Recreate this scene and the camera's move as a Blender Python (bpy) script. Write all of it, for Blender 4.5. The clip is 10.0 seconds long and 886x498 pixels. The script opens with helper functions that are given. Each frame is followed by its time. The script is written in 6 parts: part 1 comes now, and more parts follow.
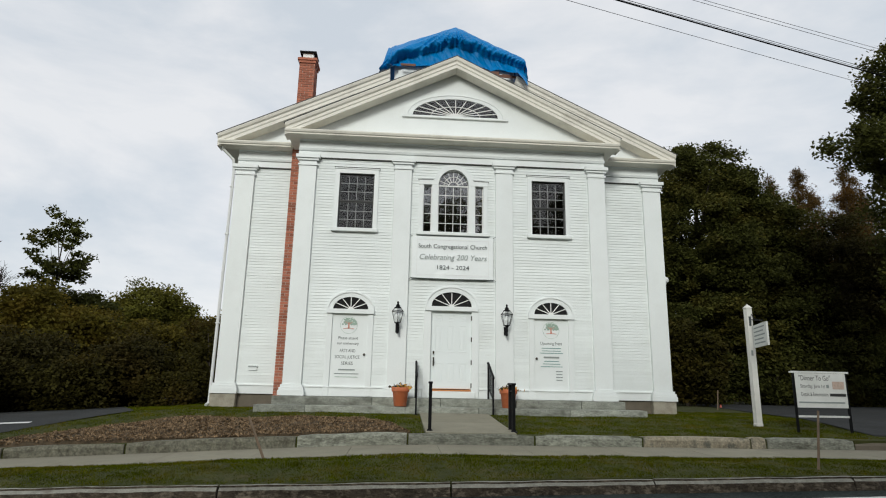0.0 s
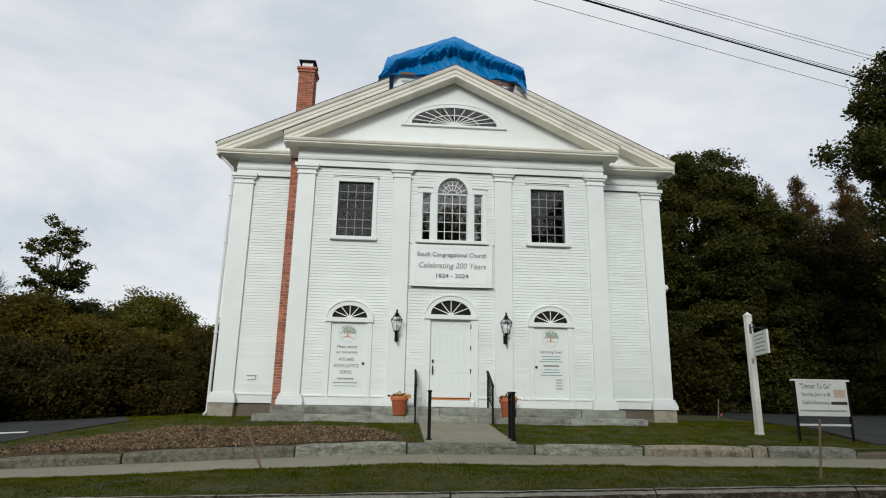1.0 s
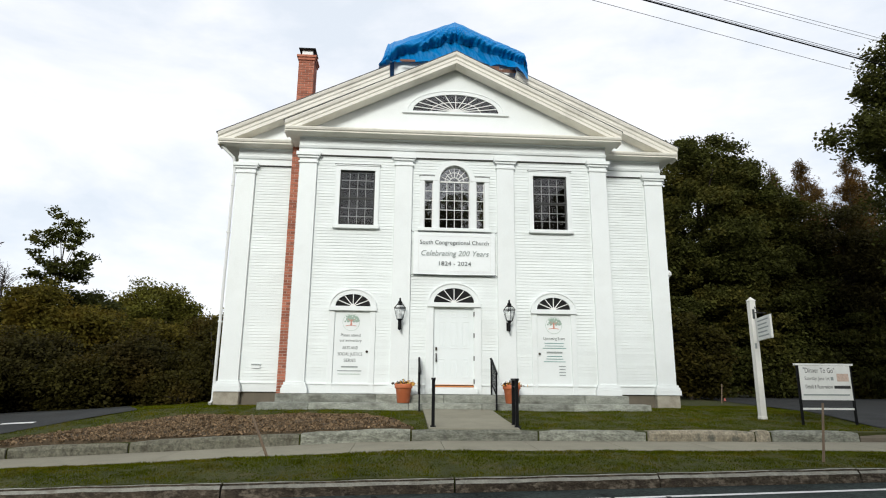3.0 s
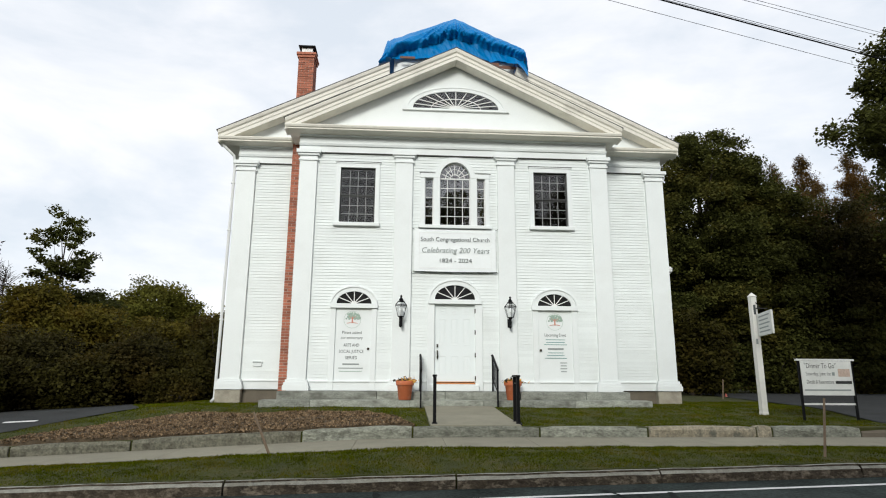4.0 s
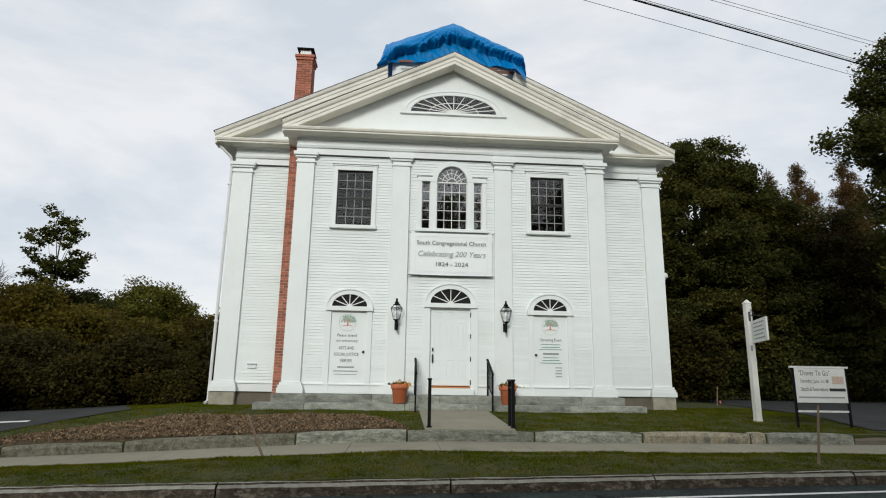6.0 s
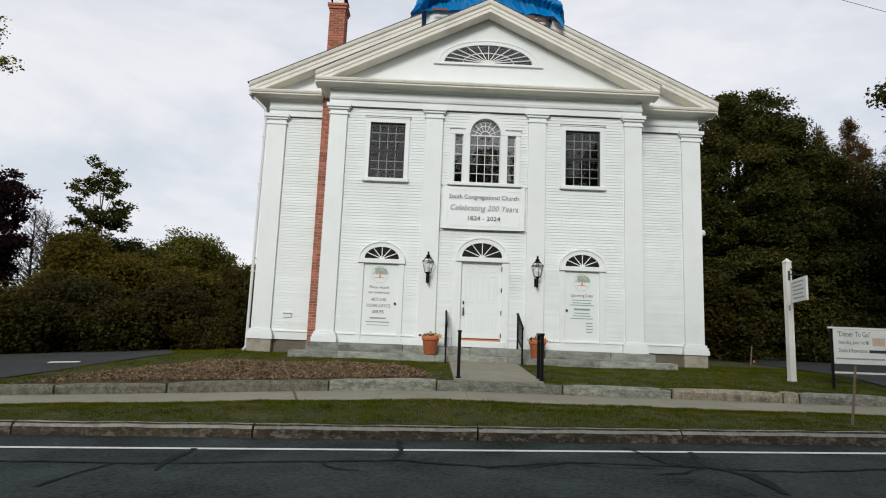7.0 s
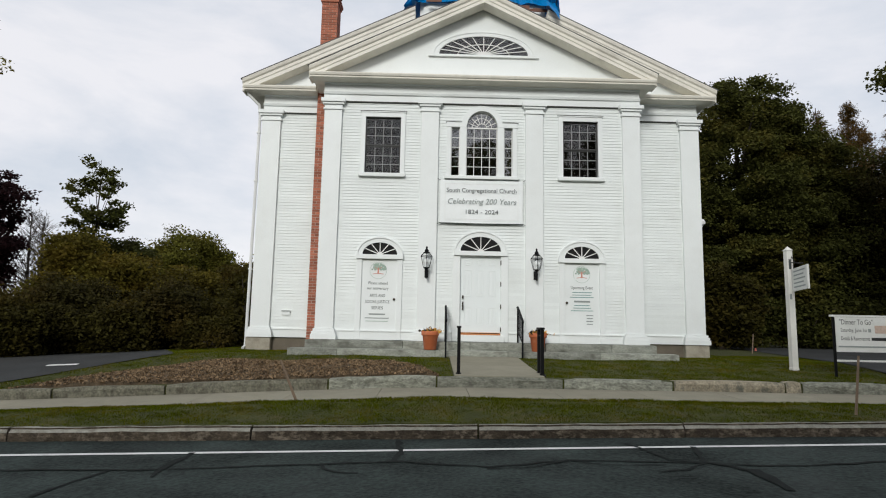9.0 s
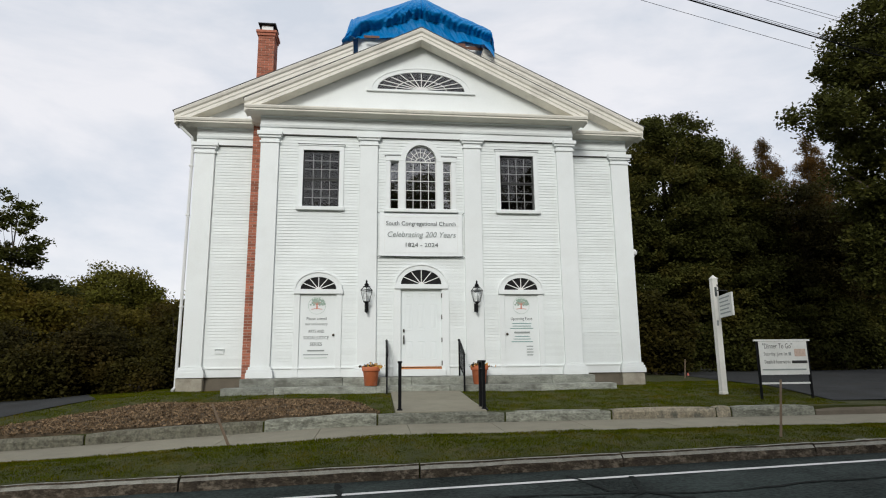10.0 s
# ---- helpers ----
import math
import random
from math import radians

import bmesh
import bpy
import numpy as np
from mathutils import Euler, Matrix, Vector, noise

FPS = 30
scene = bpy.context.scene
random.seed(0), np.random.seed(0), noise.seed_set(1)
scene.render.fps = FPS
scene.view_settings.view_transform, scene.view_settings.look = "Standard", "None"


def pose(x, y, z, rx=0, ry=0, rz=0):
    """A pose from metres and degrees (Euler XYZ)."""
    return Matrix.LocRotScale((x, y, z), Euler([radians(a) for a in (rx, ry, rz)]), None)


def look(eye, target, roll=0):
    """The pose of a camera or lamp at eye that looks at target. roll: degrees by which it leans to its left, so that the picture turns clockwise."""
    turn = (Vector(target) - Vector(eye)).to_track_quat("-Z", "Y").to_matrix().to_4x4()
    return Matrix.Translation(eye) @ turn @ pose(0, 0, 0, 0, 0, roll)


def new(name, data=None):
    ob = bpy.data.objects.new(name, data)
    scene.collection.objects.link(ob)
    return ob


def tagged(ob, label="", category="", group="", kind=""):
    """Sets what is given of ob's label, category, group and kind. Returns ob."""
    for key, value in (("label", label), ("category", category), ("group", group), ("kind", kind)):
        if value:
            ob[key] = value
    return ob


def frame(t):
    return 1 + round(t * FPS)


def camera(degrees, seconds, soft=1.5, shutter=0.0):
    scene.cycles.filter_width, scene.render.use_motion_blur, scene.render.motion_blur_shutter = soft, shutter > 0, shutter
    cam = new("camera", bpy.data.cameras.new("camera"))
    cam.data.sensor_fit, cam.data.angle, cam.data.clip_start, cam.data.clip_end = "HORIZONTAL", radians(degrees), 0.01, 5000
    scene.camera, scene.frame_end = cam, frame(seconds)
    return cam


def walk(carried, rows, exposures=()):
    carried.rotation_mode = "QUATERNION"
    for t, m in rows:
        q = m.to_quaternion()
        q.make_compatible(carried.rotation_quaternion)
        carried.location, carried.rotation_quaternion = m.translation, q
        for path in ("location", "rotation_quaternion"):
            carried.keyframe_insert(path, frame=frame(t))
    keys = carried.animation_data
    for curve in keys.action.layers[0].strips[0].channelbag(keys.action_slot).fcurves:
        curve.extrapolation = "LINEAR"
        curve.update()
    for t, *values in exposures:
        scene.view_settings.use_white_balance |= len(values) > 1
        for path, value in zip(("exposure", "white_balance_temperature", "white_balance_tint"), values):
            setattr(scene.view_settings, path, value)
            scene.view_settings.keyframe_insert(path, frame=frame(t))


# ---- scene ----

# ================= camera =================
cam = camera(74.0, 10.0, soft=1.1)
# seconds, x, y, z, yaw, pitch, roll
PATH = [
    (0.0, -1.307, -0.036, 1.540, -4.115, 12.867, -1.136),
    (0.5, -1.296, -0.020, 1.540, -3.911, 13.581, -1.206),
    (1.0, -1.300, -0.009, 1.534, -4.160, 13.702, -1.037),
    (1.5, -1.289, -0.019, 1.541, -3.910, 13.468, -1.100),
    (2.0, -1.298, -0.018, 1.531, -4.090, 13.522, -0.771),
    (2.5, -1.287, -0.008, 1.539, -3.908, 13.011, -0.722),
    (4.0, -1.286, -0.001, 1.534, -3.627, 12.236, -0.333),
    (4.5, -1.278, 0.000, 1.550, -3.860, 12.780, -0.566),
    (5.0, -1.295, -0.002, 1.543, -4.110, 13.265, -0.567),
    (6.3, -1.297, 0.010, 1.523, -4.183, 11.879, -1.204),
    (6.5, -1.264, 0.019, 1.524, -4.393, 10.424, -2.022),
    (7.0, -1.260, 0.023, 1.493, -1.114, 8.188, -2.190),
    (7.5, -1.382, 0.037, 1.474, 1.565, 8.543, -0.882),
    (8.0, -1.262, 0.055, 1.503, 6.149, 7.420, -0.319),
    (8.5, -1.159, 0.104, 1.507, 1.392, 7.894, -2.195),
    (9.0, -1.216, 0.115, 1.571, -0.964, 7.413, -1.106),
    (9.5, -1.250, 0.102, 1.547, 0.688, 7.363, 1.668),
    (10.0, -1.175, 0.134, 1.626, -6.444, 10.468, 0.555),
]
EXPOSURES = [(t, e, 6500, tint) for t, e, tint in (
    (0.0, 0.08, 3), (0.5, 0.08, 3), (1.0, 0.06, 3), (1.5, 0.38, 5), (2.0, 0.52, 6), (2.5, 0.50, 5), (4.0, 0.40, 4), (4.5, 0.38, 4),
    (5.0, 0.13, 3), (6.5, 0.13, 3), (7.0, 0.14, 6), (9.5, 0.14, 6), (10.0, 0.15, 6))]
walk(cam, [(t, pose(x, y, z, 90 + p, r, w)) for t, x, y, z, w, p, r in PATH], EXPOSURES)

# ================= world and sun =================
SUN_EL, SUN_AZ = 24.0, 196.0   # degrees; azimuth clockwise from +y
world = bpy.data.worlds.new("overcast_sky")
scene.world = world
world.use_nodes = True
wn, wl = world.node_tree.nodes, world.node_tree.links
wn.clear()
w_out = wn.new("ShaderNodeOutputWorld")
w_bg = wn.new("ShaderNodeBackground")
w_sky = wn.new("ShaderNodeTexSky")
w_sky.sky_type = "NISHITA"
w_sky.sun_disc = False
w_sky.sun_elevation = radians(SUN_EL)
w_sky.sun_rotation = radians(SUN_AZ)
w_tc = wn.new("ShaderNodeTexCoord")
w_map = wn.new("ShaderNodeMapping")
w_map.inputs["Scale"].default_value = (1.0, 1.0, 2.6)
w_n1 = wn.new("ShaderNodeTexNoise")
w_n1.inputs["Scale"].default_value = 2.5
w_n1.inputs["Detail"].default_value = 6.0
w_n1.inputs["Roughness"].default_value = 0.58
w_n1.inputs["Distortion"].default_value = 0.3
w_ramp = wn.new("ShaderNodeValToRGB")
w_ramp.color_ramp.elements[0].position = 0.36
w_ramp.color_ramp.elements[0].color = (0.64, 0.665, 0.75, 1)
w_ramp.color_ramp.elements[1].position = 0.60
w_ramp.color_ramp.elements[1].color = (0.85, 0.825, 0.875, 1)
w_cloud = wn.new("ShaderNodeMixRGB")
w_cloud.blend_type = "MIX"
w_cloud.inputs["Fac"].default_value = 0.9
w_str = wn.new("ShaderNodeMixRGB")
w_str.blend_type = "MULTIPLY"
w_str.inputs["Fac"].default_value = 1.0
w_str.inputs["Color2"].default_value = (0.1, 0.1, 0.1, 1)
wl.new(w_tc.outputs["Generated"], w_map.inputs["Vector"])
wl.new(w_map.outputs["Vector"], w_n1.inputs["Vector"])
wl.new(w_n1.outputs["Fac"], w_ramp.inputs["Fac"])
wl.new(w_sky.outputs["Color"], w_str.inputs["Color1"])
wl.new(w_str.outputs["Color"], w_cloud.inputs["Color1"])
wl.new(w_ramp.outputs["Color"], w_cloud.inputs["Color2"])
wl.new(w_cloud.outputs["Color"], w_bg.inputs["Color"])
w_bg.inputs["Strength"].default_value = 1.0
wl.new(w_bg.outputs["Background"], w_out.inputs["Surface"])

sun_data = bpy.data.lights.new("sun", "SUN")
sun_data.energy = 1.75
sun_data.angle = radians(16)
sun_data.color = (1.0, 0.97, 0.93)
sun = new("sun", sun_data)
_az, _el = radians(SUN_AZ), radians(SUN_EL)
_dir = Vector((math.sin(_az) * math.cos(_el), math.cos(_az) * math.cos(_el), math.sin(_el)))
sun.matrix_world = look(_dir * 60, (0, 0, 0))


# ================= materials =================
def material(name, base, rough=0.8, var=0.12, scale=6.0, fine=60.0, bump=0.15, metal=0.0, spec=0.4, rnd=0.0, island=0.0,
             dirt=None, dirt_amt=0.0, dirt_scale=1.2, dirt_edge=0.68, stretch=(1, 1, 1)):
    """A two-scale noise material. rnd, island: brightness spread per object or per mesh island."""
    m = bpy.data.materials.new(name)
    m.use_nodes = True
    n, l = m.node_tree.nodes, m.node_tree.links
    bs = n["Principled BSDF"]
    bs.inputs["Roughness"].default_value = rough
    bs.inputs["Metallic"].default_value = metal
    bs.inputs["Specular IOR Level"].default_value = spec
    tc = n.new("ShaderNodeTexCoord")
    mp = n.new("ShaderNodeMapping")
    mp.inputs["Scale"].default_value = stretch
    geo = n.new("ShaderNodeNewGeometry")
    l.new(geo.outputs["Position"], mp.inputs["Vector"])
    big = n.new("ShaderNodeTexNoise")
    big.inputs["Scale"].default_value = scale
    big.inputs["Detail"].default_value = 4
    sm = n.new("ShaderNodeTexNoise")
    sm.inputs["Scale"].default_value = fine
    sm.inputs["Detail"].default_value = 3
    l.new(mp.outputs["Vector"], big.inputs["Vector"])
    l.new(mp.outputs["Vector"], sm.inputs["Vector"])
    add = n.new("ShaderNodeMath")
    add.operation = "ADD"
    l.new(big.outputs["Fac"], add.inputs[0])
    l.new(sm.outputs["Fac"], add.inputs[1])
    last = add.outputs[0]
    mr = n.new("ShaderNodeMapRange")
    mr.inputs["From Min"].default_value = 0.6
    mr.inputs["From Max"].default_value = 1.4
    mr.inputs["To Min"].default_value = 1 - var
    mr.inputs["To Max"].default_value = 1 + var
    l.new(last, mr.inputs["Value"])
    val = mr.outputs["Result"]
    for amount, sock in ((rnd, None), (island, geo.outputs["Random Per Island"])):
        if amount:
            if sock is None:
                sock = n.new("ShaderNodeObjectInfo").outputs["Random"]
            r2 = n.new("ShaderNodeMapRange")
            r2.inputs["To Min"].default_value = 1 - amount
            r2.inputs["To Max"].default_value = 1 + amount
            l.new(sock, r2.inputs["Value"])
            mu = n.new("ShaderNodeMath")
            mu.operation = "MULTIPLY"
            l.new(val, mu.inputs[0])
            l.new(r2.outputs["Result"], mu.inputs[1])
            val = mu.outputs[0]
    col = n.new("ShaderNodeMixRGB")
    col.blend_type = "MULTIPLY"
    col.inputs["Fac"].default_value = 1
    col.inputs["Color1"].default_value = (*base, 1)
    l.new(val, col.inputs["Color2"])
    out = col.outputs["Color"]
    if dirt:
        dn = n.new("ShaderNodeTexNoise")
        dn.inputs["Scale"].default_value = dirt_scale
        dn.inputs["Detail"].default_value = 7
        dn.inputs["Roughness"].default_value = 0.65
        l.new(mp.outputs["Vector"], dn.inputs["Vector"])
        dr = n.new("ShaderNodeMapRange")
        dr.inputs["From Min"].default_value = 0.5
        dr.inputs["From Max"].default_value = dirt_edge
        dr.inputs["To Max"].default_value = dirt_amt
        l.new(dn.outputs["Fac"], dr.inputs["Value"])
        mx = n.new("ShaderNodeMixRGB")
        mx.inputs["Color2"].default_value = (*dirt, 1)
        l.new(dr.outputs["Result"], mx.inputs["Fac"])
        l.new(out, mx.inputs["Color1"])
        out = mx.outputs["Color"]
    l.new(out, bs.inputs["Base Color"])
    if bump:
        bp = n.new("ShaderNodeBump")
        bp.inputs["Strength"].default_value = bump
        bp.inputs["Distance"].default_value = 0.02
        l.new(last, bp.inputs["Height"])
        l.new(bp.outputs["Normal"], bs.inputs["Normal"])
    return m


def glass_material(name, tint=(1, 1, 1), ior=1.8):
    m = bpy.data.materials.new(name)
    m.use_nodes = True
    n, l = m.node_tree.nodes, m.node_tree.links
    n.remove(n["Principled BSDF"])
    tr = n.new("ShaderNodeBsdfTransparent")
    tr.inputs["Color"].default_value = (*tint, 1)
    gl = n.new("ShaderNodeBsdfGlossy")
    gl.inputs["Roughness"].default_value = 0.03
    fr = n.new("ShaderNodeFresnel")
    fr.inputs["IOR"].default_value = ior
    no = n.new("ShaderNodeTexNoise")
    no.inputs["Scale"].default_value = 2.5
    geo = n.new("ShaderNodeNewGeometry")
    l.new(geo.outputs["Position"], no.inputs["Vector"])
    bp = n.new("ShaderNodeBump")
    bp.inputs["Strength"].default_value = 0.12
    bp.inputs["Distance"].default_value = 0.05
    l.new(no.outputs["Fac"], bp.inputs["Height"])
    l.new(bp.outputs["Normal"], gl.inputs["Normal"])
    mx = n.new("ShaderNodeMixShader")
    l.new(fr.outputs[0], mx.inputs[0])
    l.new(tr.outputs[0], mx.inputs[1])
    l.new(gl.outputs[0], mx.inputs[2])
    l.new(mx.outputs[0], n["Material Output"].inputs["Surface"])
    return m


M_CLAP = material("white_clapboard_paint", (0.775, 0.81, 0.80), 0.55, 0.05, 1.5, 40, 0.08, rnd=0.035, dirt=(0.55, 0.56, 0.52), dirt_amt=0.18, dirt_scale=0.9)
M_TRIM = material("white_trim_paint", (0.795, 0.825, 0.82), 0.5, 0.04, 1.2, 50, 0.05, dirt=(0.6, 0.6, 0.57), dirt_amt=0.15, dirt_scale=1.1)
M_CORN = material("weathered_cornice_paint", (0.77, 0.74, 0.66), 0.6, 0.07, 2.5, 60, 0.1, dirt=(0.42, 0.39, 0.34), dirt_amt=0.35, dirt_scale=1.4)
M_DOOR = material("white_door_paint", (0.79, 0.83, 0.83), 0.4, 0.03, 1, 60, 0.03)
M_SASH = material("dark_sash_paint", (0.05, 0.05, 0.05), 0.5, 0.1, 4, 60, 0.05)
M_MUNT = material("white_muntin_paint", (0.76, 0.76, 0.74), 0.5, 0.05, 4, 60, 0.05)
M_MUNTD = material("grey_muntin_paint", (0.32, 0.33, 0.33), 0.5, 0.05, 4, 60, 0.05)
M_GLASS = glass_material("window_glass", ior=1.5)
# raised IOR brightens the sky's reflection in the arched window
M_ARCHGLASS = glass_material("arched_window_glass", ior=2.2)
M_LGLASS = glass_material("lantern_glass", ior=1.25)
# the darkness of unlit rooms is put into this near-black colour
M_ROOM = material("unlit_room_black", (0.016, 0.016, 0.018), 0.9, 0.1, 2, 20, 0)
M_ROOF = material("grey_asphalt_shingle", (0.10, 0.10, 0.10), 0.9, 0.25, 3, 50, 0.4)
M_BRICK = material("red_brick", (0.36, 0.130, 0.080), 0.85, 0.18, 8, 90, 0.3, rnd=0.35)
M_MORTAR = material("mortar", (0.50, 0.45, 0.40), 0.9, 0.1, 8, 90, 0.2)
M_FOUND = material("brown_foundation_stucco", (0.15, 0.128, 0.098), 0.9, 0.2, 4, 60, 0.3)
M_GRAN = material("grey_granite", (0.285, 0.295, 0.255), 0.95, 0.45, 7, 32, 1.0, rnd=0.18, dirt=(0.09, 0.085, 0.07), dirt_amt=0.7, dirt_scale=4.0, dirt_edge=0.66, stretch=(0.7, 1, 1.4))
# kerb pair: skylight is put into the colours, rusty face darker, worn top lighter
M_KERB = material("shaded_rock_kerb_granite", (0.062, 0.048, 0.033), 0.95, 0.6, 7, 38, 1.0, rnd=0.2, dirt=(0.24, 0.20, 0.15), dirt_amt=0.7, dirt_scale=11.0, dirt_edge=0.64, stretch=(0.75, 1, 1.2))
M_KERBTOP = material("skylit_worn_kerb_top", (0.27, 0.265, 0.225), 0.9, 0.35, 9, 55, 0.5, rnd=0.1, dirt=(0.12, 0.10, 0.075), dirt_amt=0.6, dirt_scale=4.0)
M_WALLST = material("mottled_wall_granite", (0.215, 0.22, 0.18), 0.95, 0.6, 9, 28, 1.0, rnd=0.2, dirt=(0.085, 0.082, 0.066), dirt_amt=0.75, dirt_scale=5.0, dirt_edge=0.66, stretch=(0.7, 1, 1.3))
# darker granite for wall blocks that start left of x = -3.5
M_WALLDARK = material("dark_wall_granite", (0.135, 0.130, 0.098), 0.95, 0.6, 9, 28, 1.0, rnd=0.2, dirt=(0.06, 0.052, 0.038), dirt_amt=0.8, dirt_scale=5.0, dirt_edge=0.66)
M_WALLTAN = material("tan_wall_granite", (0.30, 0.265, 0.195), 0.95, 0.55, 9, 28, 1.0, dirt=(0.12, 0.12, 0.10), dirt_amt=0.9, dirt_scale=4.0, dirt_edge=0.6)
M_PIER = material("tan_pier_stone", (0.36, 0.33, 0.265), 0.9, 0.25, 5, 50, 0.4, dirt=(0.15, 0.12, 0.095), dirt_amt=0.5, dirt_scale=3)
M_CONC = material("tan_concrete", (0.245, 0.228, 0.170), 0.9, 0.14, 2.5, 60, 0.2, rnd=0.07, dirt=(0.17, 0.155, 0.115), dirt_amt=0.5, dirt_scale=1.8)
M_ASPH = material("dark_asphalt", (0.029, 0.038, 0.035), 0.95, 0.9, 1.1, 22, 1.0, spec=0.12, dirt=(0.042, 0.048, 0.046), dirt_amt=0.5, dirt_scale=0.7)
M_LOT = material("grey_lot_asphalt", (0.048, 0.050, 0.050), 0.95, 0.3, 1.3, 45, 0.6, spec=0.1, dirt=(0.045, 0.043, 0.038), dirt_amt=0.6, dirt_scale=0.9)
M_TAR = material("crack_sealer", (0.019, 0.022, 0.021), 0.9, 0.3, 6, 60, 0.1, spec=0.05)
M_LINE = material("white_road_paint", (0.68, 0.68, 0.66), 0.7, 0.12, 7, 70, 0.2, dirt=(0.3, 0.3, 0.3), dirt_amt=0.4, dirt_scale=4)
M_SOIL = material("lawn_soil", (0.038, 0.044, 0.005), 0.95, 0.4, 2.2, 40, 0.8, dirt=(0.10, 0.08, 0.03), dirt_amt=0.6, dirt_scale=2.0)
M_GRASS = material("grass_blades", (0.064, 0.077, 0.003), 0.95, 0.5, 2.4, 14, 0, island=0.45, dirt=(0.125, 0.100, 0.010), dirt_amt=0.8, dirt_scale=1.5, spec=0.02)
M_MULCH = material("wood_mulch", (0.075, 0.054, 0.031), 0.95, 0.5, 5, 40, 0.8, dirt=(0.16, 0.115, 0.07), dirt_amt=0.5, dirt_scale=5)
M_CHIP = material("wood_chips", (0.185, 0.124, 0.068), 0.9, 0.35, 2.5, 60, 0.2, island=0.7)
M_TARP = material("blue_tarp", (0.0, 0.165, 0.44), 0.48, 0.18, 3.5, 26, 0.25, spec=0.18)
M_WOOD = material("bare_brown_wood", (0.17, 0.085, 0.060), 0.85, 0.3, 5, 50, 0.3)
M_IRON = material("black_iron", (0.005, 0.005, 0.006), 0.6, 0.15, 5, 60, 0.1, spec=0.15)
M_TERRA = material("orange_terracotta", (0.50, 0.14, 0.055), 0.7, 0.12, 5, 60, 0.15, dirt=(0.6, 0.33, 0.22), dirt_amt=0.3, dirt_scale=8)
M_THRESH = material("orange_threshold", (0.50, 0.20, 0.07), 0.6, 0.1, 5, 60, 0.1)
M_BANNER = material("white_banner_vinyl", (0.84, 0.87, 0.87), 0.45, 0.03, 1.5, 20, 0.08)
M_SIGN = material("white_sign_panel", (0.72, 0.73, 0.70), 0.5, 0.06, 3, 40, 0.05, dirt=(0.45, 0.45, 0.42), dirt_amt=0.3)
M_SIGNPOST = material("white_post_paint", (0.74, 0.73, 0.68), 0.6, 0.06, 3, 50, 0.1, dirt=(0.45, 0.42, 0.35), dirt_amt=0.3)
M_TEXT = material("dark_grey_print", (0.06, 0.07, 0.07), 0.6, 0.05, 4, 40, 0)
M_TEXTG = material("grey_print", (0.28, 0.31, 0.30), 0.6, 0.05, 4, 40, 0)
M_TEAL = material("teal_print", (0.15, 0.30, 0.28), 0.6, 0.05, 4, 40, 0)
M_LOGOG = material("pale_green_print", (0.33, 0.43, 0.36), 0.6, 0.15, 14, 40, 0)
M_LOGOR = material("rust_red_print", (0.60, 0.26, 0.20), 0.6, 0.05, 4, 40, 0)
M_BLACKP = material("black_print", (0.03, 0.03, 0.03), 0.6, 0.05, 4, 40, 0)
M_FLOWER = material("faded_yellow_petals", (0.60, 0.32, 0.05), 0.8, 0.2, 8, 60, 0, island=0.5)
M_FADED = material("faded_pink_print", (0.52, 0.40, 0.33), 0.6, 0.25, 18, 60, 0)
M_POTLEAF = material("dark_dead_leaves", (0.05, 0.035, 0.022), 0.9, 0.2, 8, 60, 0, island=0.5)
M_BARK = material("grey_brown_bark", (0.075, 0.06, 0.048), 0.95, 0.3, 6, 50, 0.6, stretch=(1, 1, 0.3))
M_STAKE = material("weathered_stake_wood", (0.20, 0.145, 0.10), 0.9, 0.2, 6, 60, 0.2)
M_WIRE = material("black_cable", (0.008, 0.008, 0.009), 0.9, 0.1, 6, 60, 0, spec=0.05)
M_PIPE = material("white_downspout", (0.74, 0.75, 0.74), 0.45, 0.04, 3, 40, 0)
M_BRASS = material("dark_bronze", (0.05, 0.04, 0.03), 0.4, 0.1, 6, 60, 0, metal=0.8)
M_CONE = material("orange_red_plastic", (0.38, 0.09, 0.06), 0.5, 0.1, 6, 60, 0)


def leaf_material(name, base, second, island=0.5):
    """Leaves: a rough face with some light passing through."""
    m = material(name, base, 0.75, 0.25, 0.5, 3, 0, spec=0.12, island=island, dirt=second, dirt_amt=0.85, dirt_scale=0.35)
    n, l = m.node_tree.nodes, m.node_tree.links
    bs = n["Principled BSDF"]
    tr = n.new("ShaderNodeBsdfTranslucent")
    l.new(bs.inputs["Base Color"].links[0].from_socket, tr.inputs["Color"])
    mx = n.new("ShaderNodeMixShader")
    mx.inputs[0].default_value = 0.4
    l.new(bs.outputs[0], mx.inputs[1])
    l.new(tr.outputs[0], mx.inputs[2])
    l.new(mx.outputs[0], n["Material Output"].inputs["Surface"])
    return m


L_DARK = leaf_material("dark_maple_leaves", (0.058, 0.062, 0.014), (0.120, 0.096, 0.018))
L_GREEN = leaf_material("green_leaves", (0.11, 0.108, 0.018), (0.17, 0.13, 0.02))
L_OLIVE = leaf_material("olive_autumn_leaves", (0.12, 0.098, 0.016), (0.19, 0.12, 0.02))
L_BROWN = leaf_material("brown_conifer_needles", (0.095, 0.058, 0.017), (0.15, 0.072, 0.018))
L_RUST = leaf_material("rusty_maple_leaves", (0.042, 0.037, 0.010), (0.075, 0.050, 0.012))
L_YOUNG = leaf_material("young_maple_leaves", (0.060, 0.066, 0.014), (0.10, 0.085, 0.016))
L_PURPLE = leaf_material("dark_purple_leaves", (0.028, 0.012, 0.014), (0.042, 0.018, 0.016))
L_SHRUB = leaf_material("dark_shrub_leaves", (0.042, 0.037, 0.007), (0.085, 0.056, 0.010))
